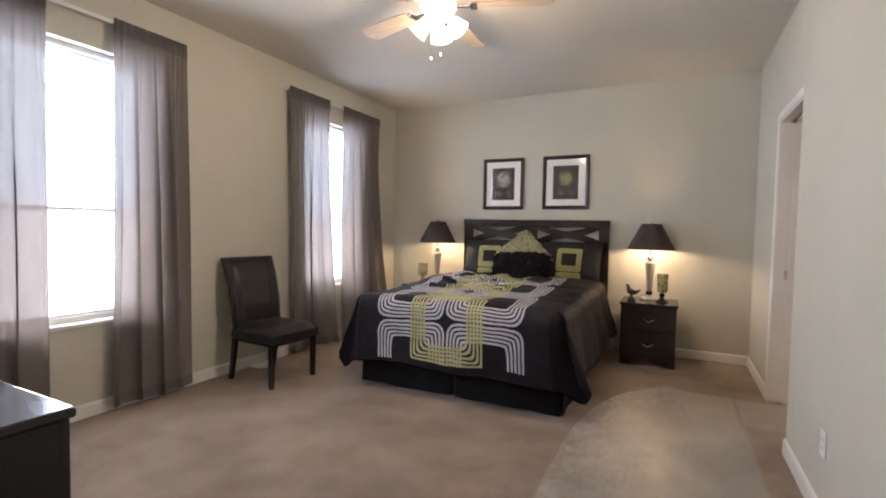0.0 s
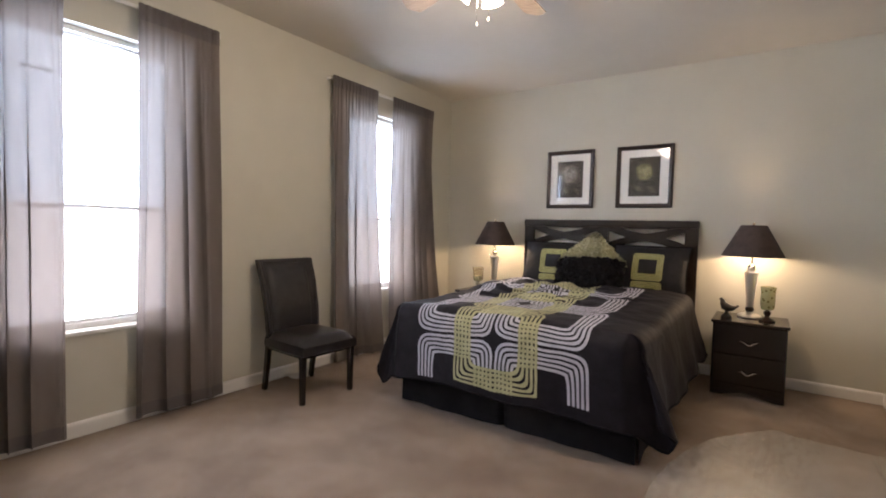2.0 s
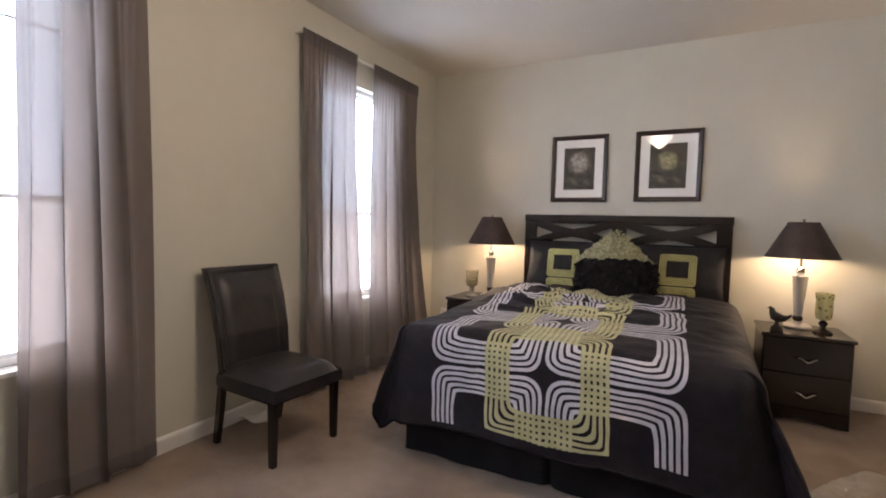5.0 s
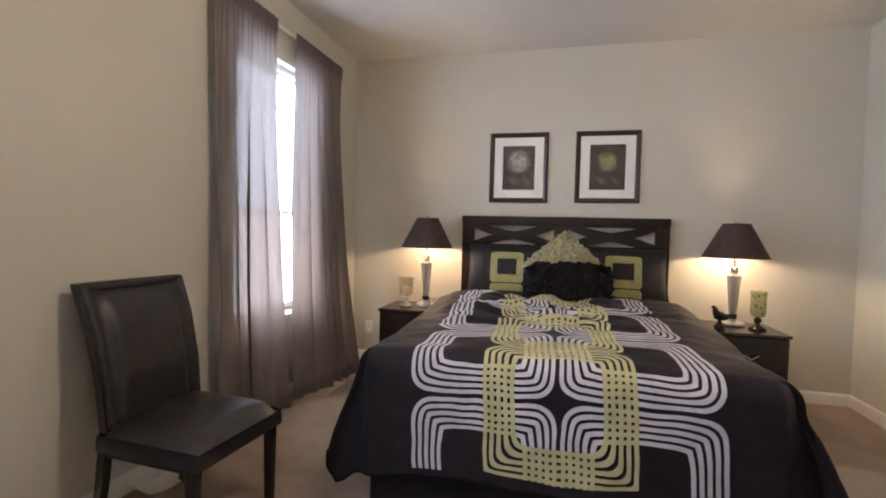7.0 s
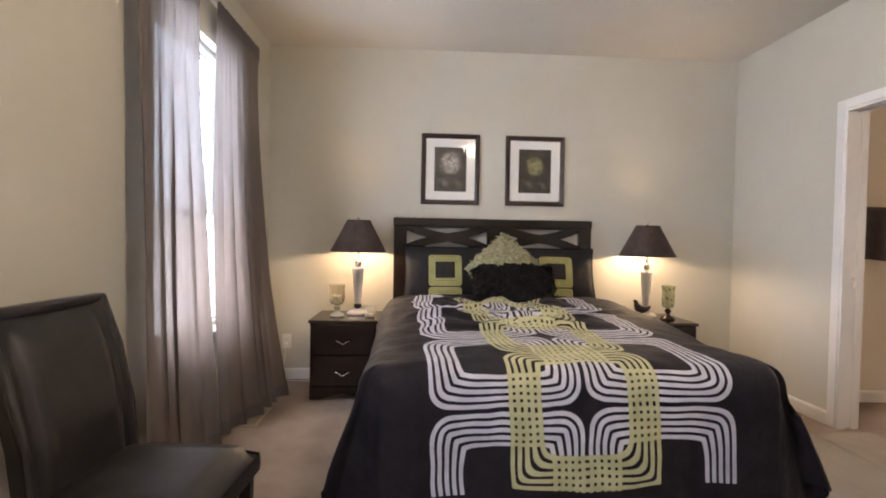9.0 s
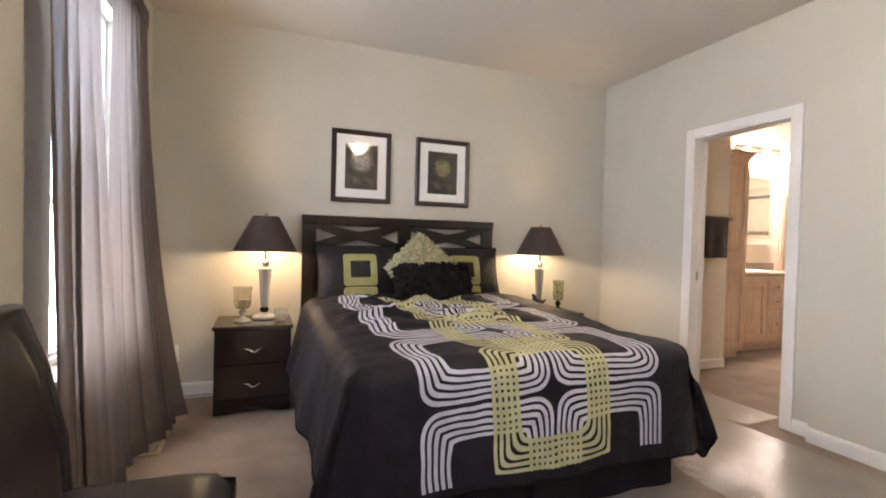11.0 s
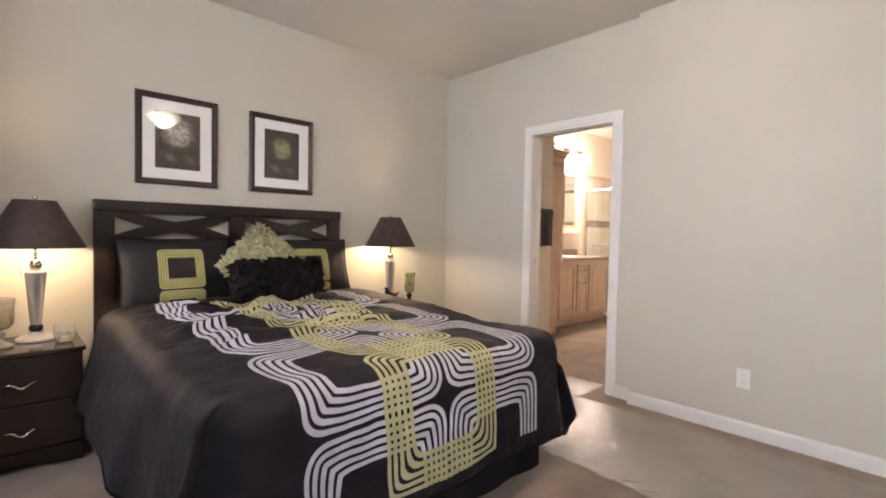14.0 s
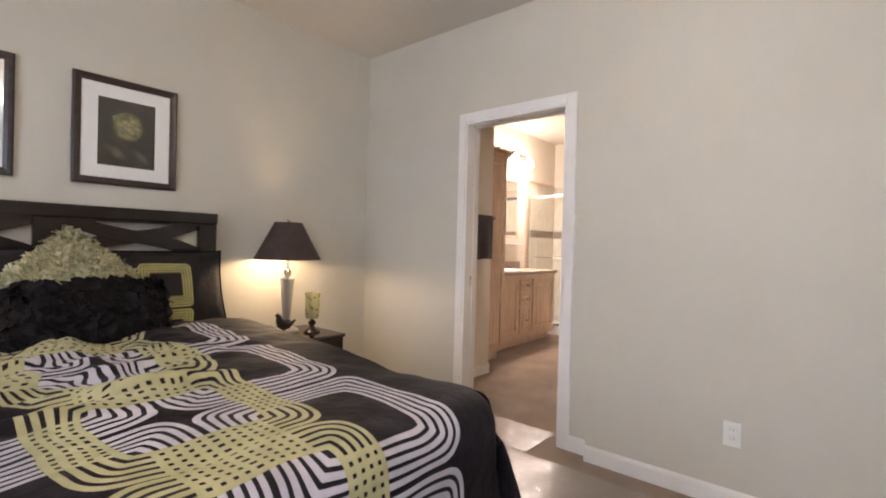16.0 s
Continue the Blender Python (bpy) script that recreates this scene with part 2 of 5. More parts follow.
def window(name, y0, y1):
    """A white vinyl single-hung window with two sashes, a sill and clear panes."""
    ob = thing(name, (XW - T, (y0 + y1) / 2, WZ0), 0, "white vinyl single-hung window with daylight behind it", "window")
    ob["kind"] = "structure"
    w, h = (y1 - y0) / 2, WZ1 - WZ0
    vinyl = mat("white_vinyl", (0.80, 0.80, 0.79), 0.35)
    f = 0.032
    part("window_frame", boxes(((-0.02, -w, 0), (0.05, -w + f, h)), ((-0.02, w - f, 0), (0.05, w, h)), ((-0.02, -w + f, 0), (0.05, w - f, f)), ((-0.02, -w + f, h - f), (0.05, w - f, h)), bevel=0.003), vinyl, ob)
    rail = 0.70
    for z0, z1, x in ((f, rail + 0.012, 0.012), (rail - 0.012, h - f, -0.012)):
        a, b = -w + f, w - f
        s = 0.018
        sash = part("sash", boxes(((x, a, z0), (x + 0.022, a + s, z1)), ((x, b - s, z0), (x + 0.022, b, z1)), ((x, a + s, z0), (x + 0.022, b - s, z0 + s)), ((x, a + s, z1 - s), (x + 0.022, b - s, z1)), bevel=0.002), vinyl, ob)
        pane = part("pane", boxes(((x + 0.009, a + s, z0 + s), (x + 0.013, b - s, z1 - s))), GLASS, sash, "clear window glass")
        pane.visible_shadow = False
        if x < 0:
            part("muntin", boxes(((x + 0.004, a + s, 1.428), (x + 0.018, b - s, 1.440))), vinyl, sash, "slim white glazing bar")
    part("window_sill", boxes(((0.05, -w - 0.0, -0.024), (T + 0.022, w + 0.0, -0.001)), bevel=0.004), TRIM, ob)
    return ob


GLASS = mat("window_glass", (1, 1, 1), 0.02, Transmission_Weight=1.0, IOR=1.45)
window("window_1", *WIN1)
window("window_2", *WIN2)

# outdoors: bright ground and haze outside the windows
m = bpy.data.materials.new("bright_haze")
m.use_nodes = True
em = m.node_tree.nodes.new("ShaderNodeEmission")
em.inputs[0].default_value, em.inputs[1].default_value = (0.93, 0.97, 1.0, 1), 4.0
m.node_tree.links.new(em.outputs[0], m.node_tree.nodes["Material Output"].inputs[0])
tagged(finish("backdrop", boxes(((-9.1, -8, -3), (-9.0, 16, 9))), m), "overexposed white daylight outside the windows", "backdrop", kind="structure")


# ---- cloth print: rounded squares of parallel lines, in cloth metres ----
class Maths:
    """Small arithmetic on shader sockets."""

    def __init__(self, nt):
        self.nt = nt

    def op(self, kind, *args):
        n = self.nt.nodes.new("ShaderNodeMath")
        n.operation = kind
        for s, a in zip(n.inputs, args):
            if isinstance(a, (int, float)):
                s.default_value = a
            else:
                self.nt.links.new(a, s)
        return n.outputs[0]

    def depth_in(self, px, py, hx, hy, r):
        """How deep a point lies inside a rounded rectangle; px, py: its distance from the middle."""
        qx = self.op("SUBTRACT", px, hx - r)
        qy = self.op("SUBTRACT", py, hy - r)
        mx, my = self.op("MAXIMUM", qx, 0.0), self.op("MAXIMUM", qy, 0.0)
        out = self.op("SQRT", self.op("ADD", self.op("MULTIPLY", mx, mx), self.op("MULTIPLY", my, my)))
        inner = self.op("MINIMUM", self.op("MAXIMUM", qx, qy), 0.0)
        return self.op("SUBTRACT", r, self.op("ADD", out, inner))

    def soft_depth(self, px, py, hx, hy, r, k):
        """The same, with inner corners that stay rounded."""
        soft = self.op("SMOOTH_MIN", self.op("SUBTRACT", hx, px), self.op("SUBTRACT", hy, py), k)
        return self.op("MULTIPLY", self.op("ADD", self.depth_in(px, py, hx, hy, r), soft), 0.5)

    def between(self, v, lo, hi):
        return self.op("MULTIPLY", self.op("GREATER_THAN", v, lo), self.op("LESS_THAN", v, hi))

    def lines(self, e, first, pitch, count, duty):
        k = self.op("FRACT", self.op("DIVIDE", self.op("SUBTRACT", e, first), pitch))
        return self.op("MULTIPLY", self.op("LESS_THAN", k, duty), self.between(e, first, first + pitch * (count - 1 + duty)))


def cloth_uv(nt):
    """Cloth coordinates, in metres."""
    uv = nt.nodes.new("ShaderNodeUVMap")
    uv.uv_map = "cloth"
    sep = nt.nodes.new("ShaderNodeSeparateXYZ")
    nt.links.new(uv.outputs[0], sep.inputs[0])
    return sep.outputs[0], sep.outputs[1]


def mix_colour(nt, fac, a, b):
    mx = nt.nodes.new("ShaderNodeMix")
    mx.data_type = "RGBA"
    nt.links.new(fac, mx.inputs[0])
    for s, c in ((mx.inputs[6], a), (mx.inputs[7], b)):
        if isinstance(c, tuple):
            s.default_value = (*c, 1)
        else:
            nt.links.new(c, s)
    return mx.outputs[2]


CHARCOAL = (0.011, 0.011, 0.013)


def print_material():
    m = mat("printed_comforter", CHARCOAL, 0.66, Specular_IOR_Level=0.22)
    nt, n, l, b = nodes_of(m)
    q = Maths(nt)
    u, v = cloth_uv(nt)
    W, WY, H, P, R = 0.575, 0.560, 0.585, 0.0258, 0.12
    au = q.op("ABSOLUTE", u)
    px = q.op("ABSOLUTE", q.op("SUBTRACT", au, W / 2))
    fv = q.op("FRACT", q.op("ADD", q.op("DIVIDE", v, H), 8.0))
    py = q.op("MULTIPLY", q.op("ABSOLUTE", q.op("SUBTRACT", fv, 0.5)), H)
    e = q.soft_depth(px, py, W / 2, H / 2, R - 0.035, 0.145)
    white = q.lines(e, 0.008, P, 5, 0.60)
    fv2 = q.op("FRACT", q.op("ADD", q.op("DIVIDE", v, H), 8.5))
    py2 = q.op("MULTIPLY", q.op("ABSOLUTE", q.op("SUBTRACT", fv2, 0.5)), H)
    near_x, near_y = q.op("SUBTRACT", WY / 2, au), q.op("SUBTRACT", H / 2, py2)
    bend = q.op("MINIMUM", q.op("ADD", q.op("MULTIPLY", q.op("MAXIMUM", q.op("MINIMUM", near_x, near_y), 0.0), 0.9), 0.012), 0.10)
    square_foot = q.op("SMOOTH_MIN", near_x, near_y, bend)
    foot = q.op("LESS_THAN", v, -0.05)
    round_e2 = q.soft_depth(au, py2, WY / 2, H / 2, 0.10, 0.12)
    e2 = q.op("ADD", q.op("MULTIPLY", square_foot, foot), q.op("MULTIPLY", round_e2, q.op("SUBTRACT", 1.0, foot)))
    yellow = q.lines(e2, 0.002, P, 5, 0.60)
    zone = q.between(e2, 0.0, P * 4.75)
    span = q.op("MULTIPLY", q.between(v, -0.294, 1.66), q.op("LESS_THAN", au, W))
    ink = q.op("MULTIPLY", q.op("MAXIMUM", white, yellow), span)
    tone = noise_node(nt, 14, 4)
    base = ramp(nt, tone, [(0.3, (0.0088, 0.0068, 0.0098)), (0.7, (0.0142, 0.0113, 0.0160))])
    lilac = ramp(nt, tone, [(0.3, (0.40, 0.385, 0.44)), (0.7, (0.53, 0.51, 0.56))])
    lime = ramp(nt, tone, [(0.3, (0.345, 0.33, 0.175)), (0.7, (0.46, 0.435, 0.25))])
    col = mix_colour(nt, ink, base, mix_colour(nt, zone, lilac, lime))
    l.new(col, b.inputs["Base Color"])
    weave = bump(nt, noise_node(nt, 260, 2), 0.12, 0.0004)
    raised = bump(nt, ink, 0.6, 0.0015, weave)
    creases = bump(nt, noise_node(nt, 6.5, 5, 0.55), 0.75, 0.022, raised)
    l.new(creases, b.inputs["Normal"])
    return m


def sham_material():
    m = mat("printed_sham", CHARCOAL, 0.62, Specular_IOR_Level=0.3)
    nt, n, l, b = nodes_of(m)
    q = Maths(nt)
    u, v = cloth_uv(nt)
    px = q.op("ABSOLUTE", u)
    upper = q.depth_in(px, q.op("ABSOLUTE", q.op("ADD", v, -0.010)), 0.128, 0.122, 0.026)
    square = q.depth_in(px, q.op("ABSOLUTE", q.op("ADD", v, -0.012)), 0.076, 0.064, 0.008)
    lower = q.depth_in(px, q.op("ABSOLUTE", q.op("ADD", v, 0.200)), 0.128, 0.078, 0.026)
    groove = q.op("LESS_THAN", q.op("FRACT", q.op("DIVIDE", upper, 0.0135)), 0.84)
    one = q.op("MULTIPLY", q.op("MULTIPLY", q.op("GREATER_THAN", upper, 0.0), q.op("LESS_THAN", square, 0.0)), groove)
    two = q.lines(lower, 0.0, 0.0135, 4, 0.84)
    ink = q.op("MAXIMUM", one, two)
    tone = noise_node(nt, 14, 4)
    lime = ramp(nt, tone, [(0.3, (0.36, 0.35, 0.13)), (0.7, (0.46, 0.44, 0.19))])
    base = ramp(nt, tone, [(0.3, (0.010, 0.009, 0.010)), (0.7, (0.017, 0.015, 0.017))])
    l.new(mix_colour(nt, ink, base, lime), b.inputs["Base Color"])
    l.new(bump(nt, noise_node(nt, 9, 3), 0.6, 0.02, bump(nt, ink, 0.6, 0.001)), b.inputs["Normal"])
    return m


PRINT, SHAM = print_material(), sham_material()

# ---- the bed ----
BX = -1.652          # middle of the bed
HB0, HB1, HZ = -2.470, -0.836, 1.338

bed = thing("bed", (BX, 4.5, 0), 0, "queen bed with dark lattice headboard and black bed skirt", "bed")
bed_place = Matrix.Translation((-BX, -4.5, 0))


def bed_part(name, bm, material, label="", smooth=None, parent=None):
    """A part of the bed, built in world places."""
    bmesh.ops.transform(bm, matrix=bed_place, verts=bm.verts)
    return part(name, bm, material, parent or bed, label, smooth)


hb_back, hb_front = YN - 0.022, YN - 0.062
stile, zt0, zt1 = 0.105, HZ - 0.068, HZ - 0.245
board = bed_part("headboard", boxes(((HB0 + stile, hb_front + 0.01, 0.30), (HB1 - stile, hb_back - 0.004, zt1))), DARK, "espresso wood headboard with crossed slats")
for x0, x1 in ((HB0, HB0 + stile), (HB1 - stile, HB1)):
    bed_part("post", boxes(((x0, hb_front, 0), (x1, hb_back, zt0)), bevel=0.004), DARK, parent=board)
bed_part("top_rail", boxes(((HB0 - 0.004, hb_front - 0.006, zt0 + 0.001), (HB1 + 0.004, hb_back + 0.002, HZ)), bevel=0.006), DARK, parent=board)
bed_part("centre_stile", boxes(((BX - 0.055, hb_front, zt1 + 0.001), (BX + 0.055, hb_back, zt0)), bevel=0.003), DARK, parent=board)
for a, b in ((HB0 + stile, BX - 0.055), (BX + 0.055, HB1 - stile)):
    for k, (za, zb) in enumerate(((zt0, zt1), (zt1, zt0))):
        bm = bmesh.new()
        hw, y0, y1 = 0.036, hb_front + 0.004 + 0.015 * k, hb_front + 0.018 + 0.015 * k
        bow = 0.012
        n = 10
        ends = []
        for j in range(n + 1):
            t = j / n
            x = a + (b - a) * t
            z = za + (zb - za) * t + bow * math.sin(2 * math.pi * t) * (1 if k else -1)
            top, bot = min(z + hw, zt0), max(z - hw, zt1)
            ends.append([bm.verts.new(p) for p in ((x, y0, bot), (x, y0, top), (x, y1, top), (x, y1, bot))])
        for p, r in zip(ends, ends[1:]):
            for j in range(4):
                bm.faces.new((p[j], p[(j + 1) % 4], r[(j + 1) % 4], r[j]))
        bm.faces.new(ends[0])
        bm.faces.new(ends[-1])
        bed_part("lattice_slat", bm, DARK, parent=board)
    for z0, z1 in ((zt0 - 0.012, zt0), (zt1 + 0.001, zt1 + 0.013)):
        bed_part("lattice_rail", boxes(((a, hb_front + 0.002, z0), (b, hb_back, z1))), DARK, parent=board)
bm = boxes(((BX - 0.76, 3.52, 0.36), (BX + 0.76, 5.50, 0.64)), bevel=0.06, seg=4)
bed_part("mattress", bm, mat("ticking", (0.6, 0.58, 0.55), 0.8), smooth=40)
bed_part("box_base", boxes(((BX - 0.75, 3.53, 0.06), (BX + 0.75, 5.50, 0.355)), bevel=0.02), mat("base_cloth", (0.03, 0.03, 0.03), 0.8))


def skirt_panel(p, q, out, pleats):
    """A hanging skirt from p to q (x, y) with soft waves; a box pleat in the middle."""
    p, q, out = Vector((*p, 0)), Vector((*q, 0)), Vector((*out, 0))
    length = (q - p).length

    def place(a, b):
        s = a * length
        wave = 0.006 * math.sin(s * 21 + 1.3) + 0.007 * noise.noise((s * 6, b * 1.2, pleats))
        mid = -0.03 * math.exp(-((a - 0.5) * length / 0.018) ** 2)
        base = p + (q - p) * a + out * ((wave + mid) * (0.3 + 0.7 * (1 - b)) + 0.012 * (1 - b))
        return (base.x, base.y, 0.006 + 0.36 * b)
    return grid(120, 6, place)


for p, q, out in (((BX - 0.775, 3.475), (BX + 0.79, 3.50), (0, -1)), ((BX - 0.775, 5.45), (BX - 0.775, 3.475), (-1, 0)), ((BX + 0.79, 3.50), (BX + 0.79, 5.45), (1, 0))):
    ob = bed_part("bed_skirt", skirt_panel(p, q, out, p[0]), BLACKCLOTH, "black pleated bed skirt", 60)
    thicken(ob, 0.003)

# comforter: one sheet laid over the mattress, hanging at both sides and the foot
FLAT_V, FOOT_Y, TOP_Z, EDGE, HALF = 0.190, 3.456, 0.718, 0.095, 0.735


# loose folds left across the upper half: place along the bed, height, middle, half length, slant
RUCKS = ((0.78, 0.030, -0.36, 0.26, 0.10), (0.86, 0.034, 0.00, 0.30, -0.16), (1.02, 0.036, -0.46, 0.24, -0.12), (1.10, 0.026, 0.06, 0.34, 0.10), (1.28, 0.030, -0.30, 0.36, 0.06), (1.20, 0.018, 0.42, 0.20, -0.1))


def drape(u, v):
    ou, ov = max(0.0, abs(u) - HALF), max(0.0, FLAT_V - v)
    o = (ou ** 3.2 + ov ** 3.2) ** (1 / 3.2)
    sx = 1 if u > 0 else -1
    x = BX + sx * (min(abs(u), HALF) + 0.025 * max(0.0, min(1.0, (v - 0.5) / 1.0)) * min(1.0, abs(u) / HALF))
    y = FOOT_Y + max(v - FLAT_V, 0.0)
    head = max(0.0, min(1.0, (v - 0.5) / 1.0))
    z = TOP_Z + 0.045 * head
    z += 0.016 * noise.noise((u * 3.1, v * 3.1, 0.3)) + 0.008 * noise.noise((u * 8, v * 8, 2.3))
    ruck = head * max(0.0, min(1.0, (HALF + 0.05 - abs(u)) / 0.25)) * (1.0 if u < 0.15 else max(0.35, 1.0 - (u - 0.15) * 2))
    z += 0.034 * ruck * noise.noise((u * 6, v * 9, 5.0)) + 0.024 * ruck * abs(noise.noise((u * 11, v * 17, 1.0)))
    for v0, height, mid, span, tilt in RUCKS:
        across = v - v0 - tilt * (u - mid) - 0.05 * noise.noise((u * 5, v0 * 7, 1.5))
        along = max(0.0, 1 - ((u - mid) / span) ** 2)
        z += height * along * (math.exp(-(across / 0.024) ** 2) - 0.35 * math.exp(-((across - 0.05) / 0.03) ** 2))
    z -= 0.02 * (abs(u) / HALF) ** 4 if abs(u) < HALF else 0.02
    if o <= 0:
        return Vector((x, y, z))
    hy = math.hypot(ou, ov)
    dx, dy = sx * ou / hy, -ov / hy
    corner = min(ou, ov) / max(ou, ov)
    arc = math.pi * EDGE / 2
    if o < arc:
        h, d = EDGE * math.sin(o / EDGE), EDGE * (1 - math.cos(o / EDGE))
    else:
        side = 3 + (10 if u > 0 else 9) * max(0.0, min(1.0, (ou - ov) / 0.12 + 0.5))
        fl = radians(side + (19 if u > 0 else 12) * corner)
        s = o - arc
        h, d = EDGE + s * math.sin(fl), EDGE + s * math.cos(fl)
        rim = (x + 0.45 * dx, y + 0.45 * dy)
        fold = 0.060 * noise.noise((rim[0] * 2.9, rim[1] * 2.9, 3.7 + s * 1.3)) + 0.022 * noise.noise((rim[0] * 5.5 + s * 2, rim[1] * 5.5, 9.1))
        h += fold * min(1.0, s / 0.3) * (0.55 if ov > ou else 1.0)
        d += 0.015 * noise.noise((rim[0] * 5, rim[1] * 5, 7.0)) * min(1.0, s / 0.3)
    zz = max(z - d, 0.022 + 0.01 * corner)
    return Vector((x + dx * h, y + dy * h * (1 - (0.93 if u > 0 else 0.72) * corner), zz))


U1, V0, V1 = 1.255, -0.350, 1.82


def print_place(a, b):
    """Cloth place of the print, rucked towards the pillows."""
    u, v = -U1 + 2 * U1 * a, V0 + (V1 - V0) * b
    k = max(0.16, min(0.95, (v - 0.35) / 0.6)) * (1 if abs(u) < HALF else 0.3) * max(0.35, min(1.0, 1.0 - (u - 0.05) * 1.6))
    u, v = u + 0.04 * v, v + 0.012 - 0.045 * max(-0.7, min(0.7, u))      # laid slightly askew
    return (u + 0.040 * k * noise.noise((u * 5, v * 7, 11.0)) + 0.018 * k * noise.noise((u * 14, v * 14, 4.0)),
            v + 0.060 * k * noise.noise((u * 6, v * 5, 21.0)) + 0.022 * k * noise.noise((u * 15, v * 15, 8.0)))


bm = grid(190, 170, lambda a, b: drape(-U1 + 2 * U1 * a, V0 + (V1 - V0) * b), print_place)
comforter = finish("comforter", bm, PRINT, smooth=80)
thicken(comforter, 0.016)
rim_path = [(-U1, V1 + (V0 - V1) * k / 70) for k in range(70)] + [(-U1 + 2 * U1 * k / 90, V0) for k in range(90)] + [(U1, V0 + (V1 - V0) * k / 70) for k in range(71)]
part("hem", tube([drape(u, v) + Vector((0, 0, -0.004)) for u, v in rim_path], 0.0065, 8), mat("hem_cloth", (0.009, 0.008, 0.010), 0.85, Specular_IOR_Level=0.1), comforter, "black stitched hem", 80)
tagged(comforter, "charcoal comforter with white and lime line print, draped over bed", "comforter")


# ---- pillows ----
def cushion(w, h, t, power=0.62, nu=28, nv=22, pinch=0.0, seed=0.0):
    """A plump cushion standing in x and z, its middle at the origin, cloth coordinates on the front."""
    bm = bmesh.new()
    layer = bm.loops.layers.uv.new("cloth")
    sheets = []
    for side in (-1, 1):
        vs = []
        for i in range(nu + 1):
            row = []
            for j in range(nv + 1):
                a, b = 2 * i / nu - 1, 2 * j / nv - 1
                puff = max(0.0, (1 - abs(a) ** 2.6) * (1 - abs(b) ** 2.6)) ** power
                px = a * (1 - pinch * (1 - b * b) * abs(a)) * w / 2
                pz = b * (1 - pinch * (1 - a * a) * abs(b)) * h / 2
                py = side * t / 2 * puff + 0.012 * noise.noise((px * 6, pz * 6, seed)) * puff
                row.append(bm.verts.new((px, py, pz)))
            vs.append(row)
        for i in range(nu):
            for j in range(nv):
                f = bm.faces.new((vs[i][j], vs[i + 1][j], vs[i + 1][j + 1], vs[i][j + 1]))
                for lp in f.loops:
                    lp[layer].uv = (lp.vert.co.x, lp.vert.co.z) if side < 0 else (9, 9)
        sheets.append(vs)
    bmesh.ops.remove_doubles(bm, verts=bm.verts, dist=1e-5)
    return bm


def shaggy(w, h, t, size, count, seed, curl, broad=0.17):
    """Hundreds of short curled ribbon tufts over a cushion's front and rim."""
    rng = random.Random(seed)
    verts, faces = [], []
    for k in range(count):
        a, b = rng.uniform(-1, 1), rng.uniform(-1, 1)
        puff = max(0.0, (1 - abs(a) ** 2.6) * (1 - abs(b) ** 2.6)) ** 0.62
        c = Vector((a * w / 2, -t / 2 * puff, b * h / 2))
        nrm = Vector((a * 0.9 * (1 - puff) + rng.uniform(-0.35, 0.35), -0.35 - puff * 0.65, b * 0.9 * (1 - puff) + rng.uniform(-0.35, 0.35))).normalized()
        ang = rng.uniform(0, 2 * math.pi)
        side = nrm.orthogonal().normalized()
        side = (Matrix.Rotation(ang, 3, nrm) @ side).normalized()
        fwd = nrm.cross(side)
        s = size * rng.uniform(0.7, 1.3)
        i0 = len(verts)
        for j in range(4):
            q = j / 3
            mid = c + nrm * s * (q - 0.45 * q * q * curl) + fwd * s * 0.75 * q * q * curl
            half = broad * s * (0.5 + math.sin(math.pi * (0.15 + 0.75 * q)))
            verts += [mid - side * half + nrm * 0.15 * s * q, mid + side * half]
        for j in range(3):
            faces.append((i0 + 2 * j, i0 + 2 * j + 1, i0 + 2 * j + 3, i0 + 2 * j + 2))
    me = bpy.data.meshes.new("ruffle_fringe")
    me.from_pydata(verts, [], faces)
    return me


def pillow(name, place, lean, turn, spin, w, h, t, material, label, seed, pinch=0.06, tufts=None):
    ob = thing(name, place, 0, label, "pillow", "pillows on the bed")
    m = pose(0, 0, 0, lean, 0, turn) @ pose(0, 0, 0, 0, spin, 0)
    bm = cushion(w, h, t, pinch=pinch, seed=seed)
    bmesh.ops.transform(bm, matrix=m, verts=bm.verts)
    part("cushion_cover", bm, material, ob, smooth=70)
    if not tufts:
        ring = []
        for a, b in [(2 * k / 20 - 1, -1) for k in range(20)] + [(1, 2 * k / 14 - 1) for k in range(14)] + [(1 - 2 * k / 20, 1) for k in range(20)] + [(-1, 1 - 2 * k / 14) for k in range(15)]:
            ring.append(m @ Vector((a * (1 - pinch * (1 - b * b) * abs(a)) * w / 2, 0, b * (1 - pinch * (1 - a * a) * abs(b)) * h / 2)))
        part("piping", tube(ring, 0.005, 8), mat("hem_cloth", (0.009, 0.008, 0.010), 0.85, Specular_IOR_Level=0.1), ob, "black corded edge", 60)
    if tufts:
        me = shaggy(w, h, t, *tufts[:4], tufts[5])
        me.transform(m)
        me.materials.append(tufts[4])
        sh = new("ruffle_fringe", me)
        sh.parent = ob
        sh["kind"] = "stuff"
    return ob


def ribbon_material(name, a, b, rough):
    m = mat(name, a, rough)
    nt, n, l, bs = nodes_of(m)
    g = nt.nodes.new("ShaderNodeNewGeometry")
    l.new(ramp(nt, g.outputs["Random Per Island"], [(0.0, a), (1.0, b)]), bs.inputs["Base Color"])
    return m


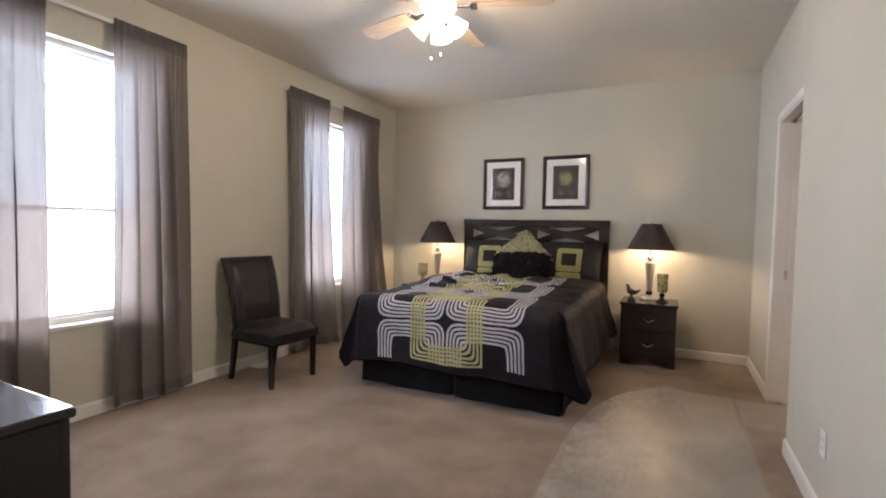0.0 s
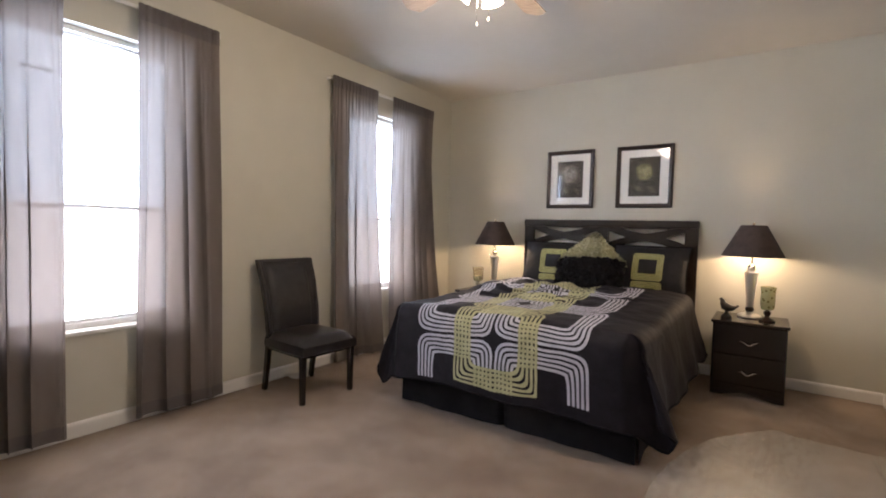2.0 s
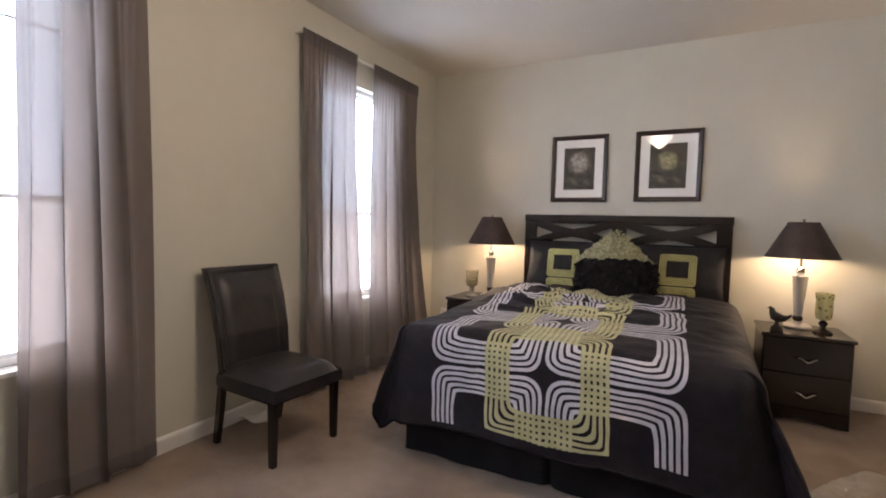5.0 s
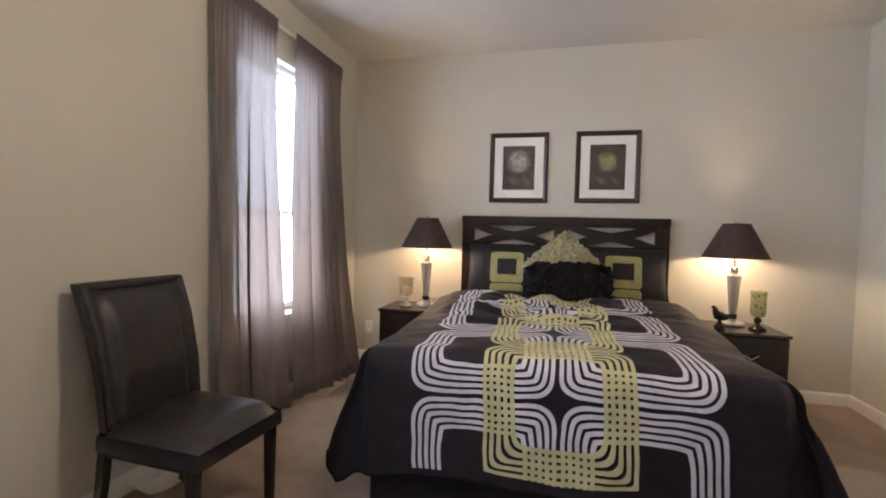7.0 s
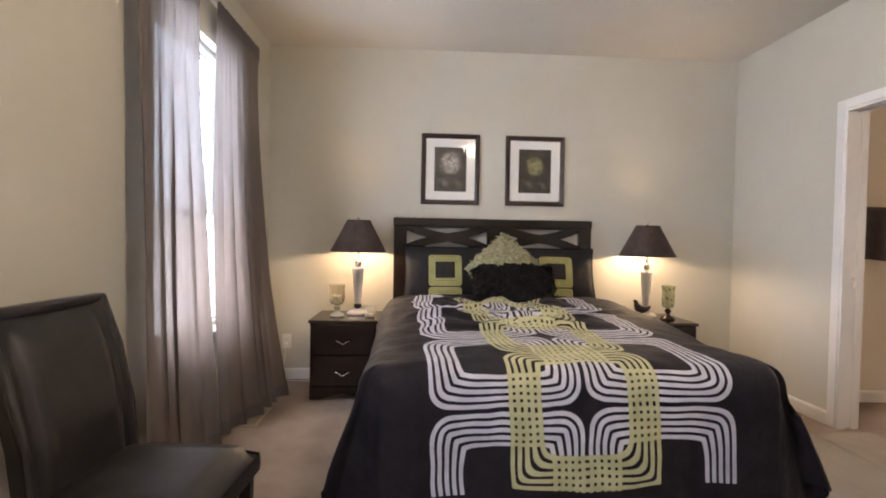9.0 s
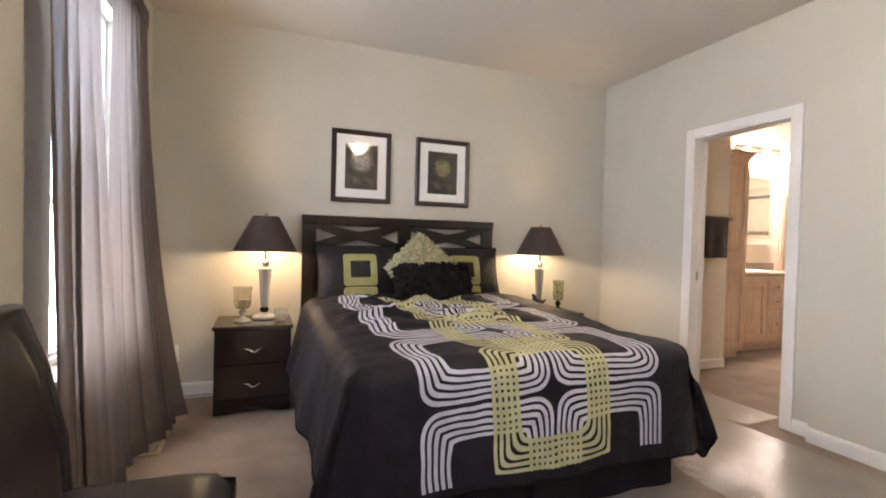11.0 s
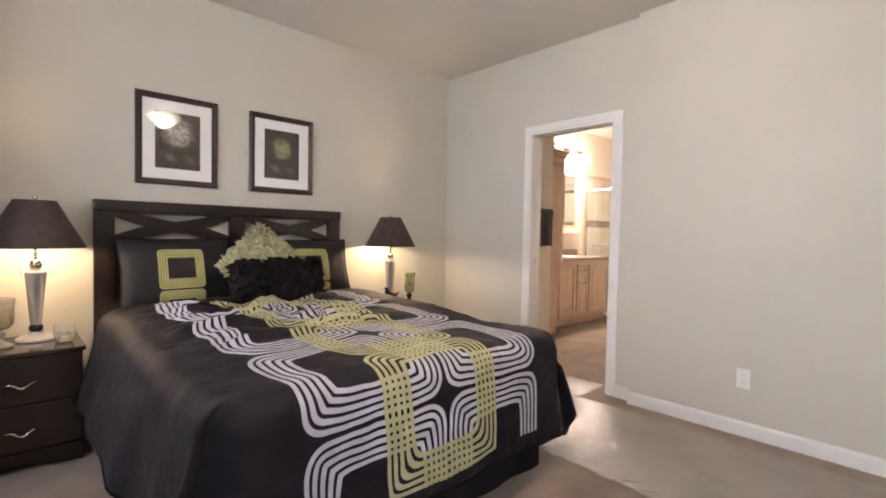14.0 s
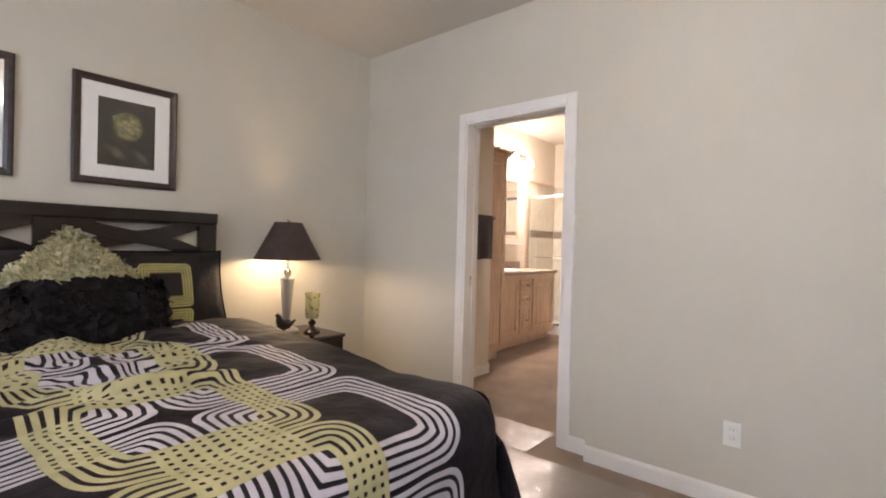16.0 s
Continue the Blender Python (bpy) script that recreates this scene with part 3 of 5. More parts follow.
SAGE = ribbon_material("sage_ribbon", (0.27, 0.26, 0.13), (0.54, 0.51, 0.33), 0.65)
SOOT = ribbon_material("black_ribbon", (0.003, 0.0026, 0.003), (0.012, 0.0095, 0.011), 0.72)
SOOT.node_tree.nodes["Principled BSDF"].inputs["Specular IOR Level"].default_value = 0.2
pillow("pillow_sham", (-2.062, 5.345, 0.902), -17, 3, 0, 0.64, 0.44, 0.14, SHAM, "black pillow sham with lime square print, propped on the headboard", 1.0)
pillow("pillow_sham", (-1.19, 5.345, 0.900), -17, -4, 0, 0.64, 0.44, 0.14, SHAM, "black pillow sham with lime square print, propped on the headboard", 4.0)
pillow("throw_pillow", (-1.625, 5.10, 0.945), -22, 2, 45, 0.40, 0.40, 0.15, mat("sage_cloth", (0.40, 0.39, 0.24), 0.8), "sage green shaggy square pillow set on its corner", 7.0, tufts=(0.034, 4600, 3, 0.9, SAGE, 0.12))
pillow("lumbar_pillow", (-1.60, 4.93, 0.845), -24, -2, 0, 0.52, 0.25, 0.15, mat("black_fluff_cloth", (0.010, 0.009, 0.010), 0.8), "black ruffled oblong pillow leaning on the others", 9.0, tufts=(0.046, 1900, 5, 1.25, SOOT, 0.30))


# ---- nightstands ----
def nightstand(place):
    ob = thing("nightstand", place, 0, "espresso wood nightstand with two drawers and wavy metal pulls", "nightstand", "nightstands beside the bed")
    w, d, h = 0.485, 0.46, 0.575
    s = 0.018
    for x0, x1 in ((-w / 2 + 0.008, -w / 2 + 0.008 + s), (w / 2 - 0.008 - s, w / 2 - 0.008)):
        part("side_panel", boxes(((x0, -d / 2 + 0.015, 0), (x1, d / 2, h - 0.024)), bevel=0.002), DARK, ob)
    part("back_panel", boxes(((-w / 2 + 0.027, d / 2 - 0.012, 0.05), (w / 2 - 0.027, d / 2 - 0.002, h - 0.024))), DARK, ob)
    part("top", boxes(((-w / 2 - 0.004, -d / 2 - 0.004, h - 0.023), (w / 2 + 0.004, d / 2, h)), bevel=0.006, seg=3), GLOSSDARK, ob, "glossy espresso top")
    # apron with a shallow arch
    bm = bmesh.new()
    n, y0, y1 = 20, -d / 2 + 0.004, -d / 2 + 0.022
    rows = []
    for j in range(n + 1):
        t = j / n
        x = (-w / 2 + 0.01) + (w - 0.02) * t
        z = 0.004 + 0.036 * max(0.0, math.sin(math.pi * min(1, max(0, (t - 0.12) / 0.76)))) ** 1.3
        rows.append([bm.verts.new(p) for p in ((x, y0, z), (x, y0, 0.098), (x, y1, 0.098), (x, y1, z))])
    for a, b in zip(rows, rows[1:]):
        for j in range(4):
            bm.faces.new((a[j], a[(j + 1) % 4], b[(j + 1) % 4], b[j]))
    bm.faces.new(rows[0])
    bm.faces.new(rows[-1])
    part("apron", bm, DARK, ob)
    for z0, z1 in ((0.102, 0.322), (0.327, 0.548)):
        dr = part("drawer", boxes(((-w / 2 + 0.012, -d / 2, z0), (w / 2 - 0.012, -d / 2 + 0.022, z1)), bevel=0.004), DARK, ob)
        zc = (z0 + z1) / 2 - 0.014
        pts = [(-0.062 + 0.124 * k / 16, -d / 2 - 0.022 * math.sin(math.pi * min(1, k / 16 * 1.0)) ** 0.5 - 0.004, zc + 0.010 - 0.024 * math.exp(-((k / 16 - 0.54) / 0.21) ** 2) - 0.006 * math.exp(-(k / 16 / 0.08) ** 2)) for k in range(17)]
        part("handle", tube(pts, lambda t: 0.0032 + 0.0022 * math.sin(math.pi * t), 8), CHROME, dr, "wavy brushed nickel pull", 60)
    return ob


GLOSSDARK = varied("espresso_gloss", (0.016, 0.010, 0.0075), (0.024, 0.0155, 0.012), 0.16, 9, stretch=(0.6, 6, 6), rough_var=0.03, Specular_IOR_Level=0.8)
NSY, NSH = 5.05 + 0.23, 0.575
night = nightstand((-0.425, NSY, 0))
copy_thing(night, pose(-2.797, NSY, 0))


# ---- table lamps ----
def table_lamp(place):
    ob = thing("table_lamp", place, 0, "table lamp with dark tapered shade and silver column, lit", "lamp", "lamps on the nightstands")
    base = part("base", lathe([(0.0, 0.0), (0.078, 0.0), (0.082, 0.006), (0.080, 0.016), (0.062, 0.026), (0.036, 0.034), (0.030, 0.045)], 40), mat("satin_silver", (0.68, 0.66, 0.65), 0.28, 0.8), ob, "silver disc base", 40)
    part("collar", lathe([(0.0, 0.045), (0.022, 0.045), (0.030, 0.058), (0.030, 0.070), (0.022, 0.082), (0.0, 0.082)], 32), mat("dark_bronze", (0.05, 0.04, 0.035), 0.3, 0.9), ob, "dark bronze collar", 40)
    part("column", lathe([(0.0, 0.082), (0.022, 0.082), (0.024, 0.09), (0.044, 0.335), (0.047, 0.342), (0.047, 0.356), (0.030, 0.362), (0.0, 0.362)], 40), mat("satin_silver", (0.68, 0.66, 0.65), 0.28, 0.8), ob, "satin silver tapered column", 40)
    part("ball", lathe([(0.028 * math.sin(math.pi * k / 14) + 1e-4, 0.392 - 0.030 * math.cos(math.pi * k / 14)) for k in range(15)], 28), CHROME, ob, "polished ball", 60)
    part("neck", lathe([(0.0, 0.42), (0.008, 0.42), (0.008, 0.478), (0.016, 0.478), (0.016, 0.500), (0.0, 0.500)], 16), CHROME, ob, "", 40)
    bulb_m = mat("lit_bulb", (1, 0.9, 0.75), 0.4, Emission_Color=(1, 0.74, 0.42, 1), Emission_Strength=14.0)
    part("bulb", lathe([(0.012, 0.500), (0.020, 0.508), (0.028, 0.532), (0.026, 0.550), (0.015, 0.565), (0.001, 0.571)], 20), bulb_m, ob, "warm glowing bulb", 60).visible_shadow = False
    shade = part("shade", lathe([(0.213, 0.484), (0.087, 0.728)], 48, cap=False), SHADE, ob, "dark brown tapered fabric shade", 40)
    thicken(shade, 0.0025, 0.0)
    for r, z in ((0.2135, 0.4855), (0.0875, 0.7265)):
        part("shade_rim", tube([(r * math.cos(2 * math.pi * k / 48), r * math.sin(2 * math.pi * k / 48), z) for k in range(49)], 0.0028, 6), SHADE, shade, "", 60)
    for k in range(3):
        a = 2 * math.pi * k / 3 + 0.4
        part("spider_arm", tube([(0.004 * math.cos(a), 0.004 * math.sin(a), 0.722), (0.088 * math.cos(a), 0.088 * math.sin(a), 0.722)], 0.0018, 6), CHROME, shade)
    part("harp", tube([(0.055 * math.sin(math.pi * k / 20), 0, 0.480 + 0.245 * k / 20) for k in range(21)] + [(-0.055 * math.sin(math.pi * k / 20), 0, 0.725 - 0.245 * k / 20) for k in range(21)], 0.0018, 6), CHROME, ob)
    part("finial", lathe([(0.0, 0.725), (0.006, 0.727), (0.005, 0.733), (0.011, 0.741), (0.010, 0.750), (0.001, 0.757)], 16), CHROME, ob, "small bright finial", 60)
    chain = part("pull_chain", tube([(-0.052, -0.03, 0.52), (-0.052, -0.03, 0.375)], 0.0012, 6), CHROME, ob)
    part("pull_knob", lathe([(0.0, 0.320), (0.006, 0.347), (0.007, 0.365), (0.002, 0.376)], 10, m=Matrix.Translation((-0.052, -0.03, 0))), mat("cream_knob", (0.6, 0.55, 0.45), 0.5), chain, "", 60)
    return ob


SHADE = varied("shade_cloth", (0.040, 0.025, 0.021), (0.060, 0.038, 0.032), 0.7, 20, 500, 0.2)
LZ = 0.576
lamps = [(-2.732, 5.34), (-0.435, 5.355)]
tl = table_lamp((*lamps[0], LZ))
copy_thing(tl, pose(*lamps[1], LZ, 0, 0, 35))
for x, y in lamps:
    bulb("table_lamp_light", (x, y, LZ + 0.525), 11.5, (1.0, 0.73, 0.40), 0.045)


# ---- small things on the nightstands ----
def goblet(place, glass, foot, label, height=0.30, r=0.066):
    ob = thing("hurricane_candle_holder", place, 0, label, "candle holder")
    k = height / 0.30
    part("foot", lathe([(0.0, 0.0), (0.052, 0.0), (0.055, 0.006), (0.046, 0.016), (0.020, 0.028), (0.014, 0.042), (0.024, 0.056), (0.026, 0.068), (0.014, 0.080), (0.0, 0.084)], 32), foot, ob, "turned pedestal foot", 50)
    outer = [(0.012, 0.084), (0.040, 0.092), (r * 0.93, 0.115), (r * 0.97, 0.15), (r * 0.93, 0.24 * k), (r * 1.04, height - 0.004), (r * 1.05, height)]
    inner = [(a - 0.004, z + (0.004 if j == 0 else 0.002)) for j, (a, z) in enumerate(outer)][::-1]
    part("glass_cup", lathe(outer + inner, 40, cap=False), glass, ob, "", 60)
    part("candle", lathe([(0.0, 0.094), (0.034, 0.096), (0.035, 0.15), (0.030, 0.153), (0.0, 0.150)], 24), mat("wax", (0.62, 0.58, 0.42), 0.5, Subsurface_Weight=0.2), ob, "short pillar candle", 50)
    return ob


def speckled_glass(name, clear, spot, through_light=0.55):
    m = mat(name, clear, 0.12, Transmission_Weight=through_light, IOR=1.3)
    nt, n, l, b = nodes_of(m)
    tc = nt.nodes.new("ShaderNodeTexCoord")
    vo = nt.nodes.new("ShaderNodeTexVoronoi")
    vo.inputs["Scale"].default_value = 34
    l.new(tc.outputs["Object"], vo.inputs["Vector"])
    l.new(ramp(nt, vo.outputs["Distance"], [(0.22, spot), (0.34, clear)]), b.inputs["Base Color"])
    return m


goblet((-0.319, 5.23, LZ), speckled_glass("lime_glass", (0.70, 0.67, 0.38), (0.30, 0.27, 0.10)), mat("dark_turned_wood", (0.03, 0.018, 0.012), 0.25), "lime speckled glass hurricane holder on dark pedestal", 0.262, 0.049)
goblet((-2.872, 5.24, LZ), speckled_glass("mercury_glass", (0.86, 0.82, 0.70), (0.62, 0.57, 0.45), 0.86), mat("glass_foot", (0.75, 0.72, 0.64), 0.15, Transmission_Weight=0.6), "clear mercury glass hurricane holder", 0.235, 0.060)
votive = thing("votive_holder", (-2.625, 5.22, LZ), 0, "small clear glass votive bowl on the nightstand", "candle holder")
part("glass_bowl", lathe([(0.0, 0.0), (0.030, 0.0), (0.036, 0.006), (0.046, 0.045), (0.044, 0.085), (0.041, 0.085), (0.043, 0.045), (0.033, 0.010), (0.0, 0.008)], 32, cap=False), mat("clear_glass", (0.95, 0.95, 0.92), 0.04, Transmission_Weight=0.9, IOR=1.3), votive, "", 60)
part("tealight", lathe([(0.0, 0.010), (0.019, 0.010), (0.019, 0.026), (0.0, 0.025)], 20), mat("wax", (0.62, 0.58, 0.42), 0.5), votive, "", 50)

# bird figurine: one plain shape
bm = bmesh.new()
spine = [(-0.092, 0, 0.120), (-0.072, 0, 0.104), (-0.045, 0, 0.092), (-0.010, 0, 0.092), (0.020, 0, 0.104), (0.034, 0, 0.130), (0.038, 0, 0.152), (0.050, 0, 0.163), (0.068, 0, 0.158)]
radii = [0.008, 0.012, 0.024, 0.036, 0.036, 0.024, 0.019, 0.013, 0.002]
tube(spine, lambda t: float(np.interp(t * 8, range(9), radii)), 14, bm)
lathe([(0.0, 0.0), (0.044, 0.0), (0.046, 0.012), (0.040, 0.028), (0.022, 0.040), (0.014, 0.060), (0.020, 0.074), (0.0, 0.076)], 20, bm)
bird = finish("bird_figurine", bm, mat("black_resin", (0.018, 0.014, 0.012), 0.28), smooth=60)
bird.matrix_world = pose(-0.578, 5.153, LZ, 0, 0, 176) @ Matrix.Diagonal((0.84, 0.9, 0.92, 1))
tagged(bird, "dark resin bird figurine on a round stand", "figurine")


# ---- framed pictures ----
def art_material(name, centre, petal, spread):
    m = mat(name, (0.05, 0.05, 0.04), 0.6)
    nt, n, l, b = nodes_of(m)
    tc = nt.nodes.new("ShaderNodeTexCoord")
    mp = nt.nodes.new("ShaderNodeMapping")
    mp.inputs["Location"].default_value = (-centre[0], 0, -centre[1])
    l.new(tc.outputs["Object"], mp.inputs[0])
    ln = nt.nodes.new("ShaderNodeVectorMath")
    ln.operation = "LENGTH"
    l.new(mp.outputs[0], ln.inputs[0])
    q = Maths(nt)
    rough = q.op("MULTIPLY", q.op("SUBTRACT", noise_node(nt, 38, 5, 0.75), 0.5), 0.09)
    d = q.op("ADD", ln.outputs["Value"], rough)
    flower = ramp(nt, q.op("DIVIDE", d, spread), [(0.0, petal[0]), (0.40, petal[1]), (0.75, petal[2]), (1.0, petal[3])])
    # petals: small shaded cells that fade out with the flower
    vo = nt.nodes.new("ShaderNodeTexVoronoi")
    vo.inputs["Scale"].default_value = 42
    l.new(tc.outputs["Object"], vo.inputs["Vector"])
    shade = ramp(nt, vo.outputs["Distance"], [(0.05, (1.15, 1.15, 1.15)), (0.65, (0.42, 0.42, 0.42))])
    petals = nt.nodes.new("ShaderNodeMix")
    petals.data_type, petals.blend_type = "RGBA", "MULTIPLY"
    petals.inputs[0].default_value = 0.8
    l.new(flower, petals.inputs[6])
    l.new(shade, petals.inputs[7])
    flower = petals.outputs[2]
    # two dim leaves under the flower
    sep = nt.nodes.new("ShaderNodeSeparateXYZ")
    l.new(tc.outputs["Object"], sep.inputs[0])
    for lx, lz, rx, rz in ((-0.055, -0.105, 0.050, 0.034), (0.065, -0.115, 0.042, 0.030)):
        ex = q.op("DIVIDE", q.op("SUBTRACT", sep.outputs[0], lx), rx)
        ez = q.op("DIVIDE", q.op("SUBTRACT", q.op("ADD", sep.outputs[2], q.op("MULTIPLY", q.op("SUBTRACT", sep.outputs[0], lx), 0.6)), lz), rz)
        far = q.op("ADD", q.op("ADD", q.op("MULTIPLY", ex, ex), q.op("MULTIPLY", ez, ez)), q.op("MULTIPLY", rough, 9.0))
        leaf = q.op("MULTIPLY", q.op("MAXIMUM", q.op("SUBTRACT", 1.0, far), 0.0), 0.7)
        flower = mix_colour(nt, leaf, flower, (0.16, 0.15, 0.095))
    grain = ramp(nt, noise_node(nt, 16, 5), [(0.35, (0.5, 0.5, 0.5)), (0.7, (1.4, 1.4, 1.4))])
    mx = nt.nodes.new("ShaderNodeMix")
    mx.data_type, mx.blend_type = "RGBA", "MULTIPLY"
    mx.inputs[0].default_value = 1.0
    l.new(flower, mx.inputs[6])
    l.new(grain, mx.inputs[7])
    l.new(mx.outputs[2], b.inputs["Base Color"])
    return m


def picture(x0, x1, z0, z1, art, label):
    w, h = x1 - x0, z1 - z0
    ob = thing("framed_picture", ((x0 + x1) / 2, YN - 0.001, (z0 + z1) / 2), 0, label, "picture", "pictures above the bed")
    f, d = 0.038, 0.026
    bm = bmesh.new()
    prof = [(0.0, 0.0), (0.0, -d * 0.7), (f * 0.25, -d), (f * 0.6, -d * 0.85), (f, -d * 0.55), (f, 0.0)]
    rings = []
    for inn, y in prof:
        rings.append([bm.verts.new((sx * (w / 2 - inn), y, sz * (h / 2 - inn))) for sx, sz in ((-1, -1), (1, -1), (1, 1), (-1, 1))])
    for a, b in zip(rings, rings[1:] + rings[:1]):
        for k in range(4):
            bm.faces.new((a[k], a[(k + 1) % 4], b[(k + 1) % 4], b[k]))
    part("frame", bm, FRAMEWOOD, ob, "dark wood moulded frame")
    iw, ih = w / 2 - f, h / 2 - f
    mw, mh = w * 0.275, h * 0.315
    bm = boxes(((-iw, -0.009, -ih), (-mw, -0.005, ih)), ((mw, -0.009, -ih), (iw, -0.005, ih)), ((-mw, -0.009, -ih), (mw, -0.005, -mh)), ((-mw, -0.009, mh), (mw, -0.005, ih)))
    part("mat_board", bm, mat("mat_board", (0.76, 0.75, 0.72), 0.8), ob, "white mat board")
    part("print", boxes(((-mw, -0.0055, -mh), (mw, -0.003, mh))), art, ob, "dark print with one round flower")
    pane = part("pane", boxes(((-iw, -0.0125, -ih), (iw, -0.0110, ih))), mat("picture_glass", (1, 1, 1), 0.02, Transmission_Weight=1.0, IOR=1.4), ob, "clear picture glass")
    pane.visible_shadow = False
    return ob


FRAMEWOOD = varied("frame_wood", (0.026, 0.016, 0.013), (0.046, 0.029, 0.024), 0.32, 14, stretch=(1, 1, 4), rough_var=0.07)
picture(-2.256, -1.774, 1.455, 2.035, art_material("pale_flower_art", (0.0, 0.055), ((0.62, 0.56, 0.50), (0.55, 0.50, 0.45), (0.30, 0.26, 0.22), (0.066, 0.052, 0.038)), 0.105), "dark framed print of a pale round flower")
picture(-1.557, -1.062, 1.458, 2.034, art_material("green_flower_art", (0.0, 0.045), ((0.44, 0.42, 0.20), (0.46, 0.43, 0.22), (0.26, 0.25, 0.11), (0.058, 0.048, 0.034)), 0.085), "dark framed print of a yellow-green flower")


# ---- the chair ----
def dining_chair(m):
    ob = new("dining_chair")
    ob.matrix_world = m
    tagged(ob, "black leather side chair with tall padded back and dark wooden legs", "chair")
    # faces -y in its own frame; seat 0.46 wide
    w, d = 0.230, 0.225
    for sx in (-1, 1):
        bm = bmesh.new()
        box(bm, (sx * w - 0.022, -d - 0.0, 0), (sx * w + 0.022, -d + 0.044, 0.385), 0.004)
        for v in bm.verts:
            k = 1 - max(0, min(1, v.co.z / 0.385))
            v.co.x += (sx * w - v.co.x) * 0.25 * k
            v.co.y += (-d + 0.022 - v.co.y) * 0.25 * k
        part("front_leg", bm, DARK, ob)
        bm = bmesh.new()
        prof = [(0.0, 0.060), (0.20, 0.026), (0.42, 0.0), (0.60, 0.018), (0.80, 0.065), (0.972, 0.130)]
        rows = []
        for z, back in prof:
            y0 = d - 0.02 + back
            half = 0.016 + 0.004 * min(1.0, z / 0.3)
            rows.append([bm.verts.new((sx * (w - 0.004 + 0.03 * max(0, z - 0.42)) + a * half, y0 + b * 0.020, z)) for a, b in ((-1, -1), (1, -1), (1, 1), (-1, 1))])
        for a, b in zip(rows, rows[1:]):
            for k in range(4):
                bm.faces.new((a[k], a[(k + 1) % 4], b[(k + 1) % 4], b[k]))
        bm.faces.new(rows[0])
        bm.faces.new(rows[-1])
        bmesh.ops.bevel(bm, geom=list(bm.edges), offset=0.003, segments=1, affect="EDGES")
        part("rear_leg", bm, DARK, ob)
    part("seat_rail", boxes(((-w + 0.02, -d + 0.008, 0.320), (w - 0.02, -d + 0.028, 0.380)), ((-w - 0.012, -d + 0.04, 0.320), (-w + 0.008, d - 0.03, 0.380)), ((w - 0.008, -d + 0.04, 0.320), (w + 0.012, d - 0.03, 0.380)), ((-w + 0.02, d - 0.03, 0.320), (w - 0.02, d - 0.01, 0.380)), bevel=0.003), DARK, ob)
    bm = bmesh.new()
    box(bm, (-w - 0.028, -d - 0.018, 0.345), (w + 0.028, d + 0.0, 0.45))
    bmesh.ops.subdivide_edges(bm, edges=bm.edges[:], cuts=9, use_grid_fill=True)
    for v in bm.verts:
        x, y = v.co.x / (w + 0.028), v.co.y / (d + 0.018)
        e = max(0.0, 1 - abs(x) ** 5) * max(0.0, 1 - abs(y) ** 5)
        if v.co.z > 0.415:
            v.co.z = 0.398 + 0.064 * e ** 0.45
        if v.co.z > 0.395:
            v.co.x *= 1 - 0.03 * abs(y) ** 6
        if y < -0.9:
            v.co.z -= 0.004
    part("seat", bm, LEATHER, ob, "padded black leather seat", 50)
    # leather-wrapped back: a flat border round a plump inset pad
    def back_at(z):
        return d - 0.02 + float(np.interp(z, [0.42, 0.60, 0.80, 0.974], [0.0, 0.018, 0.065, 0.131]))

    bm = bmesh.new()
    box(bm, (-w + 0.008, -0.018, 0.0), (w - 0.008, 0.018, 1.0))
    bmesh.ops.subdivide_edges(bm, edges=bm.edges[:], cuts=23, use_grid_fill=True)
    for v in bm.verts:
        z, x, front = v.co.z, v.co.x / (w - 0.008), v.co.y < -0.017
        pad = max(0.0, min(1.0, (0.80 - abs(x)) / 0.13)) * max(0.0, min(1.0, (0.90 - z) / 0.07))
        seam = math.exp(-((abs(x) - 0.82) / 0.035) ** 2) if z < 0.93 else 0.0
        seam = max(seam, math.exp(-((z - 0.92) / 0.016) ** 2) if abs(x) < 0.84 else 0.0)
        zz = 0.430 + 0.540 * z
        hollow = 0.010 * (1 - x * x)
        puff = (0.020 * math.sin(math.pi / 2 * pad) * (0.55 + 0.45 * math.sin(math.pi * min(1.0, z))) - 0.006 * seam) if front else 0.0
        v.co.y = back_at(zz) + hollow + v.co.y - puff
        v.co.z = zz
    part("backrest", bm, LEATHER, ob, "padded black leather backrest with a stitched border", 60)
    for sx in (-1, 1):
        pts = [(sx * (w - 0.008 + 0.03 * max(0, z - 0.42)), back_at(z) - 0.006, z) for z in (0.43, 0.52, 0.61, 0.70, 0.79, 0.88, 0.955)]
        part("back_border", tube(pts, 0.021, 10), LEATHER, ob, "leather-wrapped side of the back", 60)
    part("top_rail", boxes(((-w - 0.030, d + 0.084, 0.938), (w + 0.030, d + 0.131, 0.974)), bevel=0.011, seg=3), LEATHER, ob, "leather-wrapped top of the back", 50)
    return ob


dining_chair(pose(-3.074, 3.172, 0, 0, 0, 87) @ Matrix.Diagonal((0.905, 1, 0.985, 1)))


